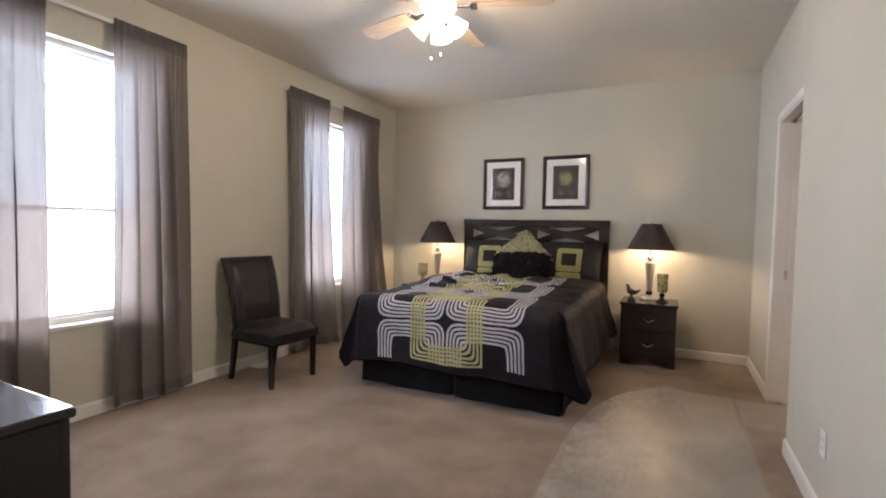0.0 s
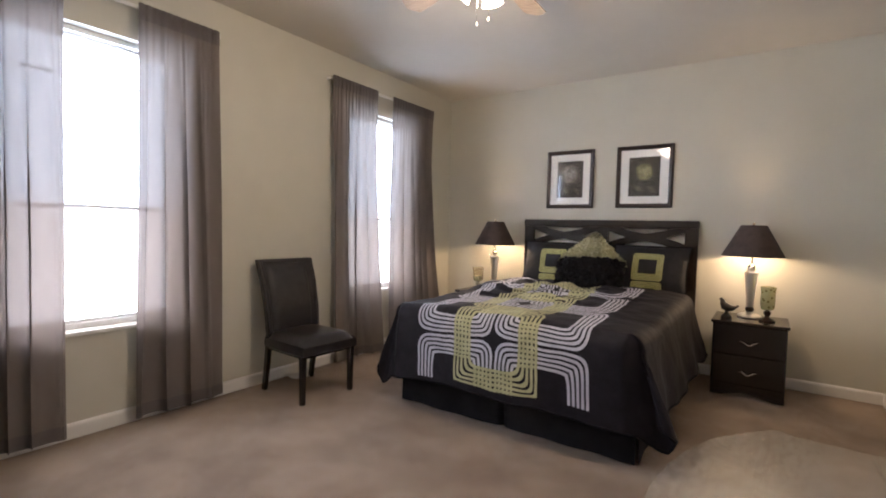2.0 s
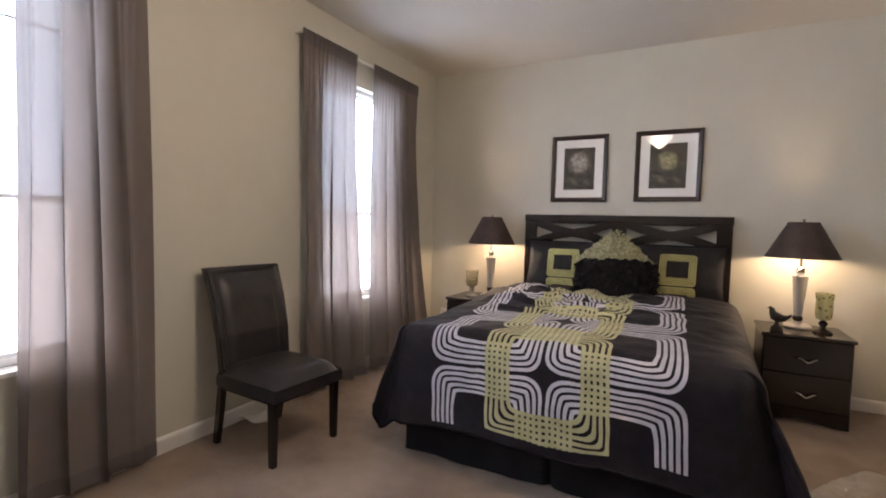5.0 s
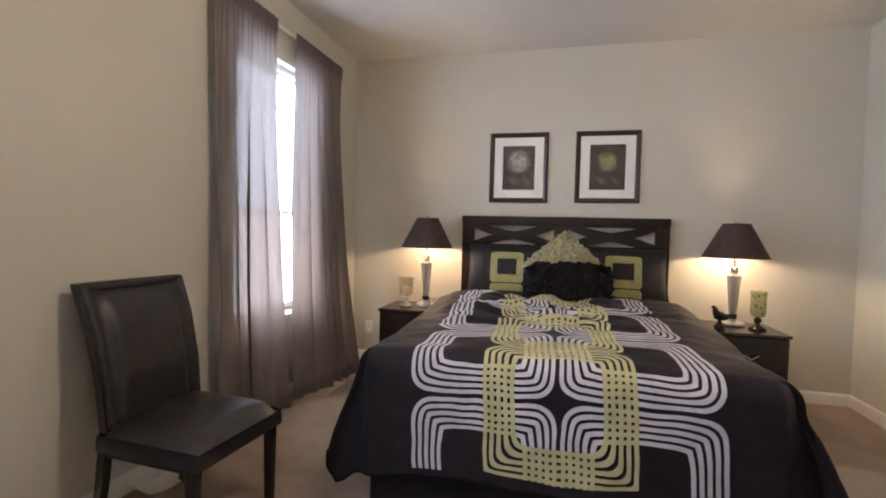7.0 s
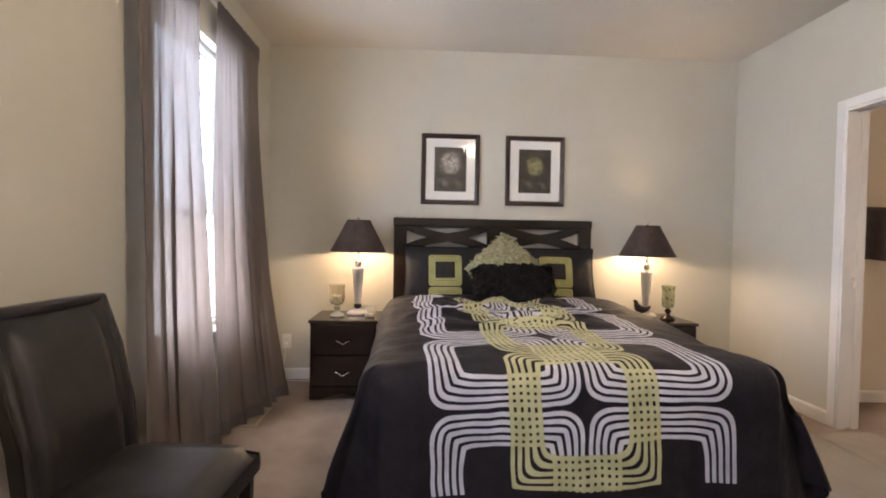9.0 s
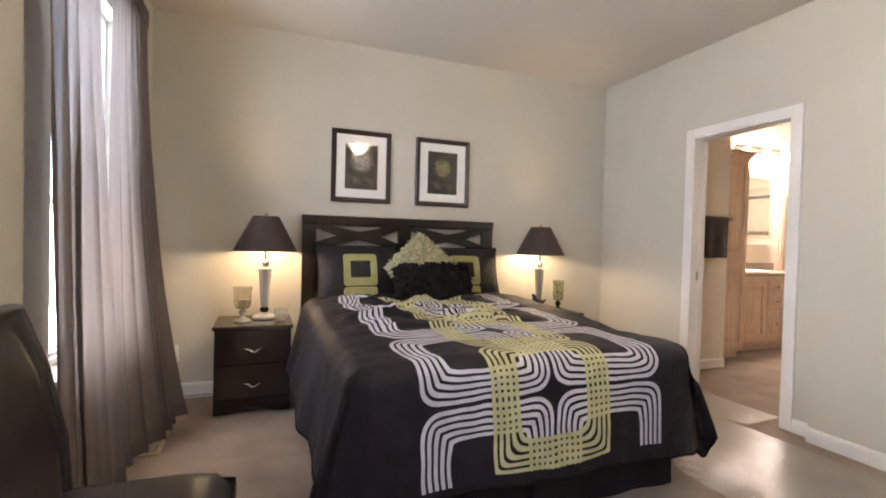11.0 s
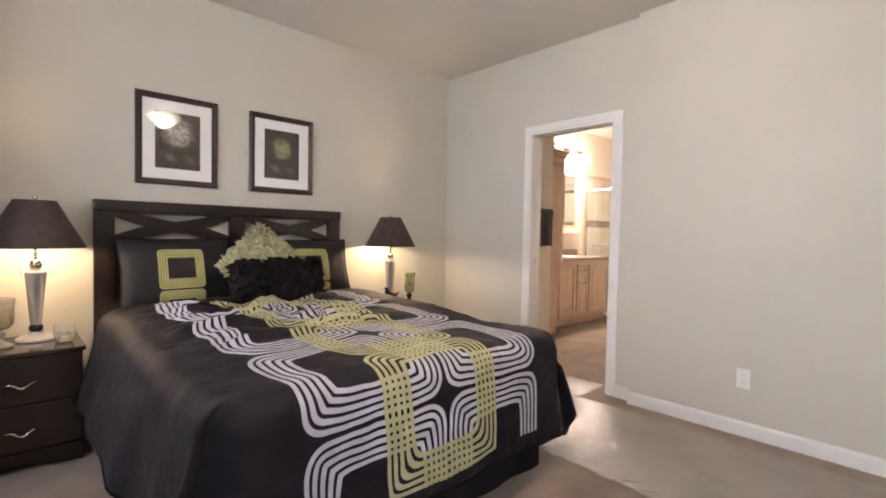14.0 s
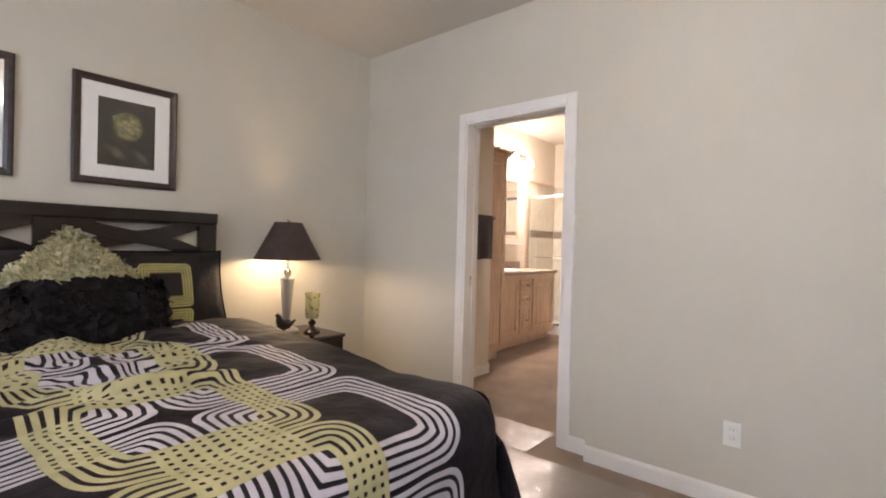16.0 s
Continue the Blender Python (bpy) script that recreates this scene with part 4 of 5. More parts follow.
# ---- curtains ----
def sheer_material(name, colour, thin):
    m = bpy.data.materials.new(name)
    m.use_nodes = True
    nt = m.node_tree
    n, l = nt.nodes, nt.links
    b = n["Principled BSDF"]
    b.inputs["Roughness"].default_value = 0.75
    tone = ramp(nt, noise_node(nt, 5, 4, stretch=(1, 1, 0.3)), [(0.3, tuple(c * 0.85 for c in colour)), (0.7, colour)])
    l.new(tone, b.inputs["Base Color"])
    tr = n.new("ShaderNodeBsdfTranslucent")
    l.new(tone, tr.inputs[0])
    cl = n.new("ShaderNodeBsdfTransparent")
    cl.inputs[0].default_value = (0.92, 0.93, 0.95, 1)
    mix1, mix2 = n.new("ShaderNodeMixShader"), n.new("ShaderNodeMixShader")
    mix1.inputs[0].default_value, mix2.inputs[0].default_value = 0.25, thin
    l.new(b.outputs[0], mix1.inputs[1])
    l.new(tr.outputs[0], mix1.inputs[2])
    l.new(mix1.outputs[0], mix2.inputs[1])
    l.new(cl.outputs[0], mix2.inputs[2])
    l.new(mix2.outputs[0], n["Material Output"].inputs[0])
    l.new(bump(nt, noise_node(nt, 400, 2), 0.4, 0.0004), b.inputs["Normal"])
    return m


SHEER = sheer_material("sheer_voile", (0.208, 0.175, 0.156), 0.016)
HEADER = sheer_material("doubled_voile", (0.165, 0.142, 0.135), 0.006)


def curtain(y0, y1, b0, b1, kick, seed, x=XW + 0.062):
    """A panel between y0 and y1 at the rod and b0 and b1 at the hem: shirred at the rod, falling in a few broad soft folds."""
    ob = thing("curtain", (x, (y0 + y1) / 2, 0), 0, "grey-brown sheer voile curtain panel with a rod pocket", "curtain", "curtains at the windows")
    yc = (y0 + y1) / 2
    top, hem = 2.50, 0.035
    folds = (y1 - y0) / 0.125
    small = (y1 - y0) / 0.042

    def place(a, b, lift=0.0):
        t = max(0.0, 1 - b)
        ea, eb = y0 + (b0 - y0) * t ** 1.4, y1 + (b1 - y1) * t ** 1.4
        y = ea + (eb - ea) * a
        ph = 2 * math.pi * folds * (a + 0.10 * noise.noise((a * 2.6, b * 0.5, seed)) + 0.02 * noise.noise((a * 6, b * 1.6, seed + 8)))
        sn = math.sin(ph)
        broad = math.copysign(abs(sn) ** 0.7, sn)
        amp = 0.030 * min(1, t * 2.2) * max(0.25, 0.75 + 0.9 * noise.noise((a * 3.1, 0.7 * b, seed + 3)))
        shirr = 0.006 * math.sin(2 * math.pi * small * (a + 0.03 * noise.noise((a * 9, 0, seed)))) * max(0.25, 1 - t * 2.5) * (0.6 + 0.8 * abs(noise.noise((a * 7, b, seed + 5))))
        wide = 0.014 * math.sin(2 * math.pi * (a * 1.3 + 0.3 * seed)) * min(1, t * 1.5)
        z = hem + (top - hem) * b + (0.020 * noise.noise((a * 4, seed, 2)) * t)
        return (amp * broad + shirr + wide + lift + 0.01 * t + kick * t ** 2.2 * (0.35 + 0.65 * a), y - yc + 0.022 * min(1, t * 2.2) * math.cos(ph), z)
    across = int(folds * 26)
    part("cloth", grid(across, 40, place), SHEER, ob, "sheer voile", 80)
    part("rod_pocket", grid(across, 4, lambda a, b: place(a, 0.962 + 0.039 * b, 0.006)), HEADER, ob, "doubled header", 80)
    part("hem", grid(across, 3, lambda a, b: place(a, 0.03 * b, 0.004)), HEADER, ob, "doubled hem", 80)
    return ob


for k, spec in enumerate(((1.28, 1.83, 1.26, 1.83, 0.0), (2.185, 2.675, 2.13, 2.69, 0.03), (3.672, 4.225, 3.66, 4.265, 0.08), (4.452, 5.125, 4.365, 5.06, 0.22))):
    curtain(*spec, 1.7 * k + 0.4)
for a, b in ((1.27, 2.685), (3.66, 5.135)):
    rod = thing("curtain_rod", (XW, (a + b) / 2, 2.475), 0, "white flat curtain rod bent back to the wall", "curtain rod")
    h = (b - a) / 2
    part("bar", boxes(((0.052, -h, -0.012), (0.058, h, 0.012)), bevel=0.002), WHITE, rod)
    for s in (-1, 1):
        part("return", boxes(((0.0, s * h - 0.003, -0.012), (0.056, s * h + 0.003, 0.012))), WHITE, rod)


# ---- ceiling fan with lights ----
def ceiling_fan(x, y):
    ob = thing("ceiling_fan", (x, y, ZC + 0.045), 0, "white ceiling fan with five blades and lit bell shades", "ceiling fan")
    enamel = varied("cream_enamel", (0.72, 0.66, 0.56), (0.80, 0.75, 0.66), 0.3, 8)
    part("canopy", lathe([(0.0, -0.045), (0.075, -0.045), (0.075, -0.056), (0.055, -0.085), (0.022, -0.095), (0.0, -0.095)], 32), enamel, ob, "", 40)
    part("downrod", lathe([(0.0, -0.09), (0.013, -0.09), (0.013, -0.12), (0.0, -0.12)], 16), enamel, ob, "", 40)
    part("motor_housing", lathe([(0.0, -0.105), (0.05, -0.108), (0.105, -0.125), (0.118, -0.15), (0.118, -0.205), (0.10, -0.235), (0.062, -0.25), (0.0, -0.25)], 40), enamel, ob, "", 40)
    blade_m = varied("oak_blade", (0.42, 0.31, 0.21), (0.56, 0.44, 0.32), 0.45, 6, stretch=(1, 8, 8))
    for k in range(5):
        a = 2 * math.pi * k / 5 + 0.35
        rot = Matrix.Rotation(a, 4, "Z")
        bm = bmesh.new()
        box(bm, (0.09, -0.016, -0.222), (0.21, 0.016, -0.214), 0.003, m=rot)
        box(bm, (0.19, -0.045, -0.222), (0.23, 0.045, -0.214), 0.003, m=rot)
        iron = part("blade_iron", bm, CHROME, ob)
        bm = bmesh.new()
        n = 14
        rows = []
        for j in range(n + 1):
            t = j / n
            r = 0.20 + 0.48 * t
            half = (0.050 + 0.022 * t) * (1 if t < 0.9 else math.sqrt(max(0.03, 1 - ((t - 0.9) / 0.1) ** 2)))
            rows.append([bm.verts.new(rot @ Vector((r, s * half, -0.213 + s * half * 0.20 + dz))) for s, dz in ((-1, 0), (1, 0), (1, 0.007), (-1, 0.007))])
        for p, q in zip(rows, rows[1:]):
            for j in range(4):
                bm.faces.new((p[j], p[(j + 1) % 4], q[(j + 1) % 4], q[j]))
        bm.faces.new(rows[0])
        bm.faces.new(rows[-1])
        part("blade", bm, blade_m, ob, "pale wood blade")
    part("light_kit", lathe([(0.0, -0.25), (0.052, -0.25), (0.058, -0.27), (0.045, -0.30), (0.020, -0.315), (0.0, -0.315)], 32), enamel, ob, "", 40)
    lit = mat("lit_frosted_glass", (1, 0.95, 0.85), 0.4, Emission_Color=(1, 0.86, 0.62, 1), Emission_Strength=7.0)
    for k in range(4):
        a = 2 * math.pi * k / 4 + 0.25
        m = Matrix.Rotation(a, 4, "Z") @ Matrix.Translation((0.062, 0, -0.285)) @ Matrix.Rotation(radians(-42), 4, "Y")
        part("arm", lathe([(0.0, 0.012), (0.014, 0.010), (0.016, -0.03), (0.0, -0.03)], 16, m=m), enamel, ob, "", 50)
        sh = part("glass_shade", lathe([(0.016, -0.020), (0.028, -0.030), (0.040, -0.052), (0.044, -0.076), (0.049, -0.100), (0.056, -0.109)], 28, m=m, cap=False), lit, ob, "frosted bell shade, lit", 60)
        thicken(sh, 0.003)
        sh.visible_shadow = False
    for dx, z in ((0.012, -0.485), (-0.03, -0.515)):
        ch = part("pull_chain", tube([(dx, dx, -0.31), (dx, dx, z)], 0.0014, 6), CHROME, ob)
        part("chain_bob", lathe([(0.0, z - 0.022), (0.006, z - 0.019), (0.005, z - 0.004), (0.001, z)], 10, m=Matrix.Translation((dx, dx, 0))), WHITE, ch, "", 60)
    bulb("fan_light", (x, y, ZC - 0.33), 26, (1.0, 0.82, 0.58), 0.09)
    return ob


FANX, FANY = -1.55, 2.98
ceiling_fan(FANX, FANY)


# ---- dresser by the entry ----
dresser = thing("dresser", (-2.19, 0.760, 0), 0, "espresso wood dresser with two banks of drawers", "dresser")
W2, D2, H2 = 0.74, 0.255, 0.80
part("carcass", boxes(((-W2 + 0.006, -D2, 0.0), (W2 - 0.006, D2 - 0.022, H2 - 0.026)), bevel=0.003), DARK, dresser)
part("top", boxes(((-W2 - 0.006, -D2, H2 - 0.025), (W2 + 0.006, D2 + 0.006, H2)), bevel=0.007, seg=3), GLOSSDARK, dresser, "glossy espresso top")
for x0, x1 in ((-W2 + 0.012, -0.004), (0.004, W2 - 0.012)):
    for z0, z1 in ((0.09, 0.315), (0.32, 0.545), (0.55, 0.77)):
        dr = part("drawer", boxes(((x0, D2 - 0.021, z0), (x1, D2, z1)), bevel=0.004), DARK, dresser)
        for xc in ((x0 + x1) / 2 - 0.18, (x0 + x1) / 2 + 0.18):
            zc = (z0 + z1) / 2 + 0.03
            pts = [(xc - 0.062 + 0.124 * k / 16, D2 + 0.022 * math.sin(math.pi * k / 16) ** 0.5 + 0.004, zc + 0.010 - 0.024 * math.exp(-((k / 16 - 0.54) / 0.21) ** 2) - 0.006 * math.exp(-(k / 16 / 0.08) ** 2)) for k in range(17)]
            part("handle", tube(pts, lambda t: 0.0032 + 0.0022 * math.sin(math.pi * t), 8), CHROME, dr, "wavy brushed nickel pull", 60)


# ---- outlets and cord ----
def outlet(m, label):
    ob = new("wall_outlet")
    ob.matrix_world = m
    tagged(ob, label, "outlet")
    part("cover_plate", boxes(((-0.036, -0.006, -0.058), (0.036, 0.0, 0.058)), bevel=0.003), WHITE, ob)
    for z in (-0.020, 0.020):
        sock = part("socket", boxes(((-0.017, -0.0085, z - 0.014), (0.017, -0.005, z + 0.014)), bevel=0.002), WHITE, ob)
        for x in (-0.007, 0.007):
            part("slot", boxes(((x - 0.0012, -0.009, z - 0.004), (x + 0.0012, -0.0083, z + 0.006))), mat("slot_grey", (0.16, 0.15, 0.14), 0.6), sock)
    return ob


outlet(pose(XJ - 0.0005, 2.90, 0.345, 0, 0, -90), "white duplex wall outlet low on the plain wall")
out_l = outlet(pose(-3.335, YN - 0.0005, 0.31), "white duplex wall outlet by the nightstand with a plug")
cord = thing("lamp_cord", (-3.335, YN - 0.012, 0), 0, "white lamp cord and plug hanging from the outlet to the carpet", "cord")
part("plug", boxes(((-0.013, -0.03, 0.278), (0.013, 0.002, 0.302)), bevel=0.004), WHITE, cord)
pts = [(0.0, -0.03, 0.29), (0.005, -0.05, 0.27), (0.004, -0.055, 0.2), (-0.01, -0.045, 0.12), (-0.004, -0.05, 0.04), (0.03, -0.06, 0.006), (0.15, -0.07, 0.005), (0.30, -0.05, 0.005)]
part("cable", tube(pts, 0.0035, 8), WHITE, cord, "", 80)

# floor register under the window and a slip of paper by the wall
vent = thing("floor_register", (-3.31, 4.74, 0.001), 0, "tan metal floor register with louvres in the carpet", "floor vent")
tan = mat("tan_enamel", (0.42, 0.33, 0.22), 0.45, 0.2)
part("rim", boxes(((-0.07, -0.16, 0), (-0.05, 0.16, 0.006)), ((0.05, -0.16, 0), (0.07, 0.16, 0.006)), ((-0.05, -0.16, 0), (0.05, -0.14, 0.006)), ((-0.05, 0.14, 0), (0.05, 0.16, 0.006)), bevel=0.002), tan, vent)
part("well", boxes(((-0.05, -0.14, 0.0), (0.05, 0.14, 0.001))), mat("slot_dark", (0.02, 0.02, 0.02), 0.6), vent)
for k in range(14):
    part("louvre", boxes(((-0.05, -0.136 + 0.0205 * k, 0.001), (0.05, -0.128 + 0.0205 * k, 0.005))), tan, vent)
bm = grid(10, 6, lambda a, b: (0.20 * (a - 0.5), 0.13 * (b - 0.5), 0.004 + 0.018 * (2 * a - 1) ** 2 + 0.006 * b))
paper = finish("paper_slip", bm, mat("paper", (0.78, 0.76, 0.72), 0.8), smooth=80)
thicken(paper, 0.0012, 1.0)
paper.matrix_world = pose(-3.395, 3.33, 0, 0, 0, 80)
tagged(paper, "curled white slip of paper on the carpet behind the chair", "paper")


# ---- plastic film laid over the carpet ----
def film_material():
    """Thin clear sheet: mostly see-through, faintly milky, with glints on its crumples."""
    m = bpy.data.materials.new("clear_film")
    m.use_nodes = True
    nt = m.node_tree
    n, l = nt.nodes, nt.links
    crumple = noise_node(nt, 13, 3, 0.5, stretch=(2.0, 0.55, 1))
    crumple.node.noise_type = "RIDGED_MULTIFRACTAL"
    nrm = bump(nt, crumple, 1.0, 0.014, bump(nt, noise_node(nt, 30, 2, 0.4, stretch=(1.8, 0.5, 1)), 1.0, 0.005))
    clear = n.new("ShaderNodeBsdfTransparent")
    clear.inputs[0].default_value = (0.97, 0.97, 0.97, 1)
    milky = n.new("ShaderNodeBsdfDiffuse")
    milky.inputs[0].default_value = (0.78, 0.76, 0.73, 1)
    gloss = n.new("ShaderNodeBsdfGlossy")
    gloss.inputs["Roughness"].default_value = 0.21
    fres = n.new("ShaderNodeFresnel")
    fres.inputs[0].default_value = 1.45
    l.new(nrm, gloss.inputs["Normal"])
    a, b = n.new("ShaderNodeMixShader"), n.new("ShaderNodeMixShader")
    a.inputs[0].default_value = 0.21
    l.new(clear.outputs[0], a.inputs[1])
    l.new(milky.outputs[0], a.inputs[2])
    l.new(Maths(nt).op("MINIMUM", Maths(nt).op("ADD", Maths(nt).op("MULTIPLY", fres.outputs[0], 0.3), 0.085), 0.115), b.inputs[0])
    l.new(a.outputs[0], b.inputs[1])
    l.new(gloss.outputs[0], b.inputs[2])
    l.new(b.outputs[0], n["Material Output"].inputs[0])
    return m


FILM = film_material()


def film(name, x0, x1, y0, y1, cut, label):
    def place(a, b):
        x, y = x0 + (x1 - x0) * a, y0 + (y1 - y0) * b
        lo = x0 + cut * max(0.0, (y - (y1 - 1.6)) / 1.6) ** 3.2      # rounded far side
        x = max(x, lo + 0.02 * a) if a < 0.98 else x
        x += 0.012 * noise.noise((y * 4, x0, 1)) * (1 if a in (0.0, 1.0) else 0)
        edge = max(0.0, 1 - (x - lo) / 0.28) if cut else 0.0       # bunched along its rounded side
        loose = 0.5 if not cut else max(0.25, min(1.0, 1.3 - (x - lo) / 0.55))
        ridge = 1 - abs(noise.noise((x * 6 + y * 3, y * 4.5, 3))) * 2.2
        fine = 1 - abs(noise.noise((x * 15, y * 8 - x * 5, 7))) * 2.2
        fan_fold = 1 - abs(noise.noise((x * 5 - y * 4, (x + y) * 13, 12))) * 2.0
        z = 0.004 + loose * (0.006 * max(0.0, ridge) ** 2 + 0.004 * max(0.0, fine) ** 2) + 0.026 * edge * max(0.0, fan_fold) ** 2
        return (x, y, z)
    ob = finish(name, grid(110, 260, place), FILM, smooth=80)
    return tagged(ob, label, "plastic film")


film("carpet_film", -0.76, 0.205, 0.70, 4.44, 0.50, "clear wrinkled plastic film laid over the carpet")
film("carpet_film", 0.19, 0.56, 3.88, 4.43, 0.0, "strip of clear plastic film in the doorway").location.z = 0.008


# ---- the bathroom beyond the doorway ----
BATHW = varied("bath_paint", (0.70, 0.64, 0.55), (0.74, 0.68, 0.585), 0.7, 1.6, 160, 0.5)
BX0, BX1, BY0, BY1, BZ = XD + T, 4.56, 2.6, 5.95, 2.80
structure("bath_ceiling", boxes(((BX0, BY0 - T, BZ), (BX1 + T, BY1 + T, BZ + 0.1))), CEIL, "pale flat bathroom ceiling", "ceiling")
structure("bath_wall_stub", boxes(((BX0, 5.02, 0), (1.48, YN + T, BZ))), BATHW, "beige wall beside the doorway inside the bathroom", "wall")
structure("bath_wall_north", boxes(((1.48, BY1, 0), (BX1 + T, BY1 + T, BZ))), BATHW, "beige wall above the vanity", "wall")
structure("bath_wall_east", boxes(((BX1, BY0 - T, 0), (BX1 + T, BY1, BZ))), BATHW, "far bathroom wall", "wall")
structure("bath_wall_south", boxes(((BX0, BY0 - T, 0), (BX1, BY0, BZ))), BATHW, "bathroom wall opposite the vanity", "wall")
structure("bath_wall_side", boxes(((1.36, YN + T, 0), (1.48, BY1, BZ))), BATHW, "end wall behind the tall cabinet", "wall")
baseboard("bath_baseboard", (BX0, 5.02), (1.48, 5.02), 0.014, (0, -1))


def raised_panel(name, x0, x1, z0, z1, y, parent, knob=None):
    """A raised-panel front that faces -y at the plane y."""
    f = 0.055 if (z1 - z0) > 0.25 and x1 - x0 > 0.3 else 0.034
    bm = boxes(((x0, y - 0.021, z0), (x0 + f, y, z1)), ((x1 - f, y - 0.021, z0), (x1, y, z1)), ((x0 + f, y - 0.0205, z0), (x1 - f, y, z0 + f)), ((x0 + f, y - 0.0205, z1 - f), (x1 - f, y, z1)), bevel=0.002)
    d = part(name, bm, MAPLE, parent, "maple raised-panel front")
    bm = bmesh.new()
    rings = []
    rise = min(0.045, (min(x1 - x0, z1 - z0) - 2 * f) * 0.3)
    for inn, dy in ((0.0, 0.006), (0.006, 0.006), (rise, 0.018), (rise + 0.003, 0.0195)):
        rings.append([bm.verts.new((cx, y - dy, cz)) for cx, cz in ((x0 + f + inn, z0 + f + inn), (x1 - f - inn, z0 + f + inn), (x1 - f - inn, z1 - f - inn), (x0 + f + inn, z1 - f - inn))])
    for a, b in zip(rings, rings[1:]):
        for k in range(4):
            bm.faces.new((a[k], a[(k + 1) % 4], b[(k + 1) % 4], b[k]))
    bm.faces.new(rings[-1])
    part("panel", bm, MAPLE, d)
    if knob:
        part("knob", lathe([(0.0, 0.0), (0.006, 0.0), (0.006, 0.010), (0.014, 0.018), (0.012, 0.026), (0.0, 0.028)], 14, m=Matrix.Translation((knob[0], y - 0.018, knob[1])) @ Matrix.Rotation(radians(90), 4, "X")), CHROME, d, "", 50)
    return d


YT, YV = 5.22, 5.39
tall = tagged(new("linen_cabinet"), "tall maple linen cabinet with raised-panel doors", "cabinet")
part("body", boxes(((1.482, YT, 0.09), (2.03, BY1 - 0.002, 2.14)), ((1.49, YT + 0.06, 0.0), (2.02, BY1 - 0.01, 0.09))), MAPLE, tall)
raised_panel("door", 1.505, 2.005, 0.12, 1.02, YT, tall)
raised_panel("door", 1.505, 2.005, 1.05, 2.08, YT, tall)
bm = bmesh.new()
for k, (o, z0, z1) in enumerate(((0.012, 2.10, 2.13), (0.030, 2.13, 2.155), (0.052, 2.155, 2.18))):
    box(bm, (1.482, YT - o, z0), (2.03 + o, BY1 - 0.003, z1 - 0.001), 0.004)
part("crown_moulding", bm, MAPLE, tall)

VX0, VX1 = 1.995, 3.52
vanity = tagged(new("vanity_cabinet"), "maple vanity cabinet with raised-panel doors and drawers", "cabinet")
part("body", boxes(((VX0, YV, 0.10), (VX1, BY1 - 0.002, 0.855)), ((VX0 + 0.01, YV + 0.07, 0.0), (VX1 - 0.01, BY1 - 0.01, 0.10))), MAPLE, vanity)
raised_panel("door", VX0 + 0.03, VX0 + 0.60, 0.15, 0.80, YV, vanity)
for z0, z1 in ((0.15, 0.47), (0.49, 0.64), (0.66, 0.80)):
    raised_panel("drawer", VX0 + 0.64, VX0 + 0.90, z0, z1, YV, vanity, (VX0 + 0.77, (z0 + z1) / 2))
raised_panel("door", VX0 + 0.94, VX1 - 0.03, 0.15, 0.80, YV, vanity)
COUNTER = varied("laminate_counter", (0.30, 0.235, 0.18), (0.44, 0.36, 0.29), 0.25, 60)
counter = finish("vanity_counter", boxes(((VX0, YV - 0.03, 0.856), (VX1 + 0.03, BY1 - 0.002, 0.892)), ((VX0, BY1 - 0.02, 0.892), (VX1 + 0.03, BY1 - 0.002, 0.98)), bevel=0.004), COUNTER)
tagged(counter, "tan speckled laminate counter with low splashback", "counter")
basin = thing("wash_basin", (2.62, 5.65, 0.8925), 0, "white oval drop-in wash basin in the counter", "sink")
sq = Matrix.Diagonal((1.45, 1.0, 1, 1))
part("bowl", lathe([(0.205, 0.0), (0.212, 0.010), (0.205, 0.018), (0.185, 0.018), (0.165, 0.004), (0.03, 0.002), (0.0, 0.002)], 40, m=sq, cap=False), mat("porcelain", (0.82, 0.80, 0.76), 0.12), basin, "", 60)
faucet = thing("faucet", (2.62, 5.86, 0.8925), 0, "chrome centre-set faucet with two handles", "faucet")
part("deck", boxes(((-0.09, -0.025, 0), (0.09, 0.025, 0.02)), bevel=0.008, seg=3), CHROME, faucet, "", 50)
part("spout", tube([(0, 0, 0.02), (0, -0.005, 0.09), (0, -0.04, 0.125), (0, -0.09, 0.115), (0, -0.115, 0.085)], 0.012, 12), CHROME, faucet, "", 60)
for s in (-1, 1):
    part("handle", lathe([(0.0, 0.02), (0.020, 0.02), (0.016, 0.045), (0.026, 0.055), (0.024, 0.075), (0.0, 0.08)], 16, m=Matrix.Translation((s * 0.07, 0, 0))), CHROME, faucet, "", 50)
flowers = thing("soap_dish_set", (2.30, 5.76, 0.8925), 0, "small glass jars on the vanity counter", "jar")
part("jar", lathe([(0.0, 0.0), (0.035, 0.0), (0.04, 0.03), (0.036, 0.10), (0.0, 0.10)], 20), mat("clear_glass", (0.95, 0.95, 0.92), 0.04), flowers, "", 50)
part("lid", lathe([(0.0, 0.10), (0.038, 0.10), (0.036, 0.115), (0.01, 0.12), (0.0, 0.135)], 20), CHROME, flowers, "", 50)

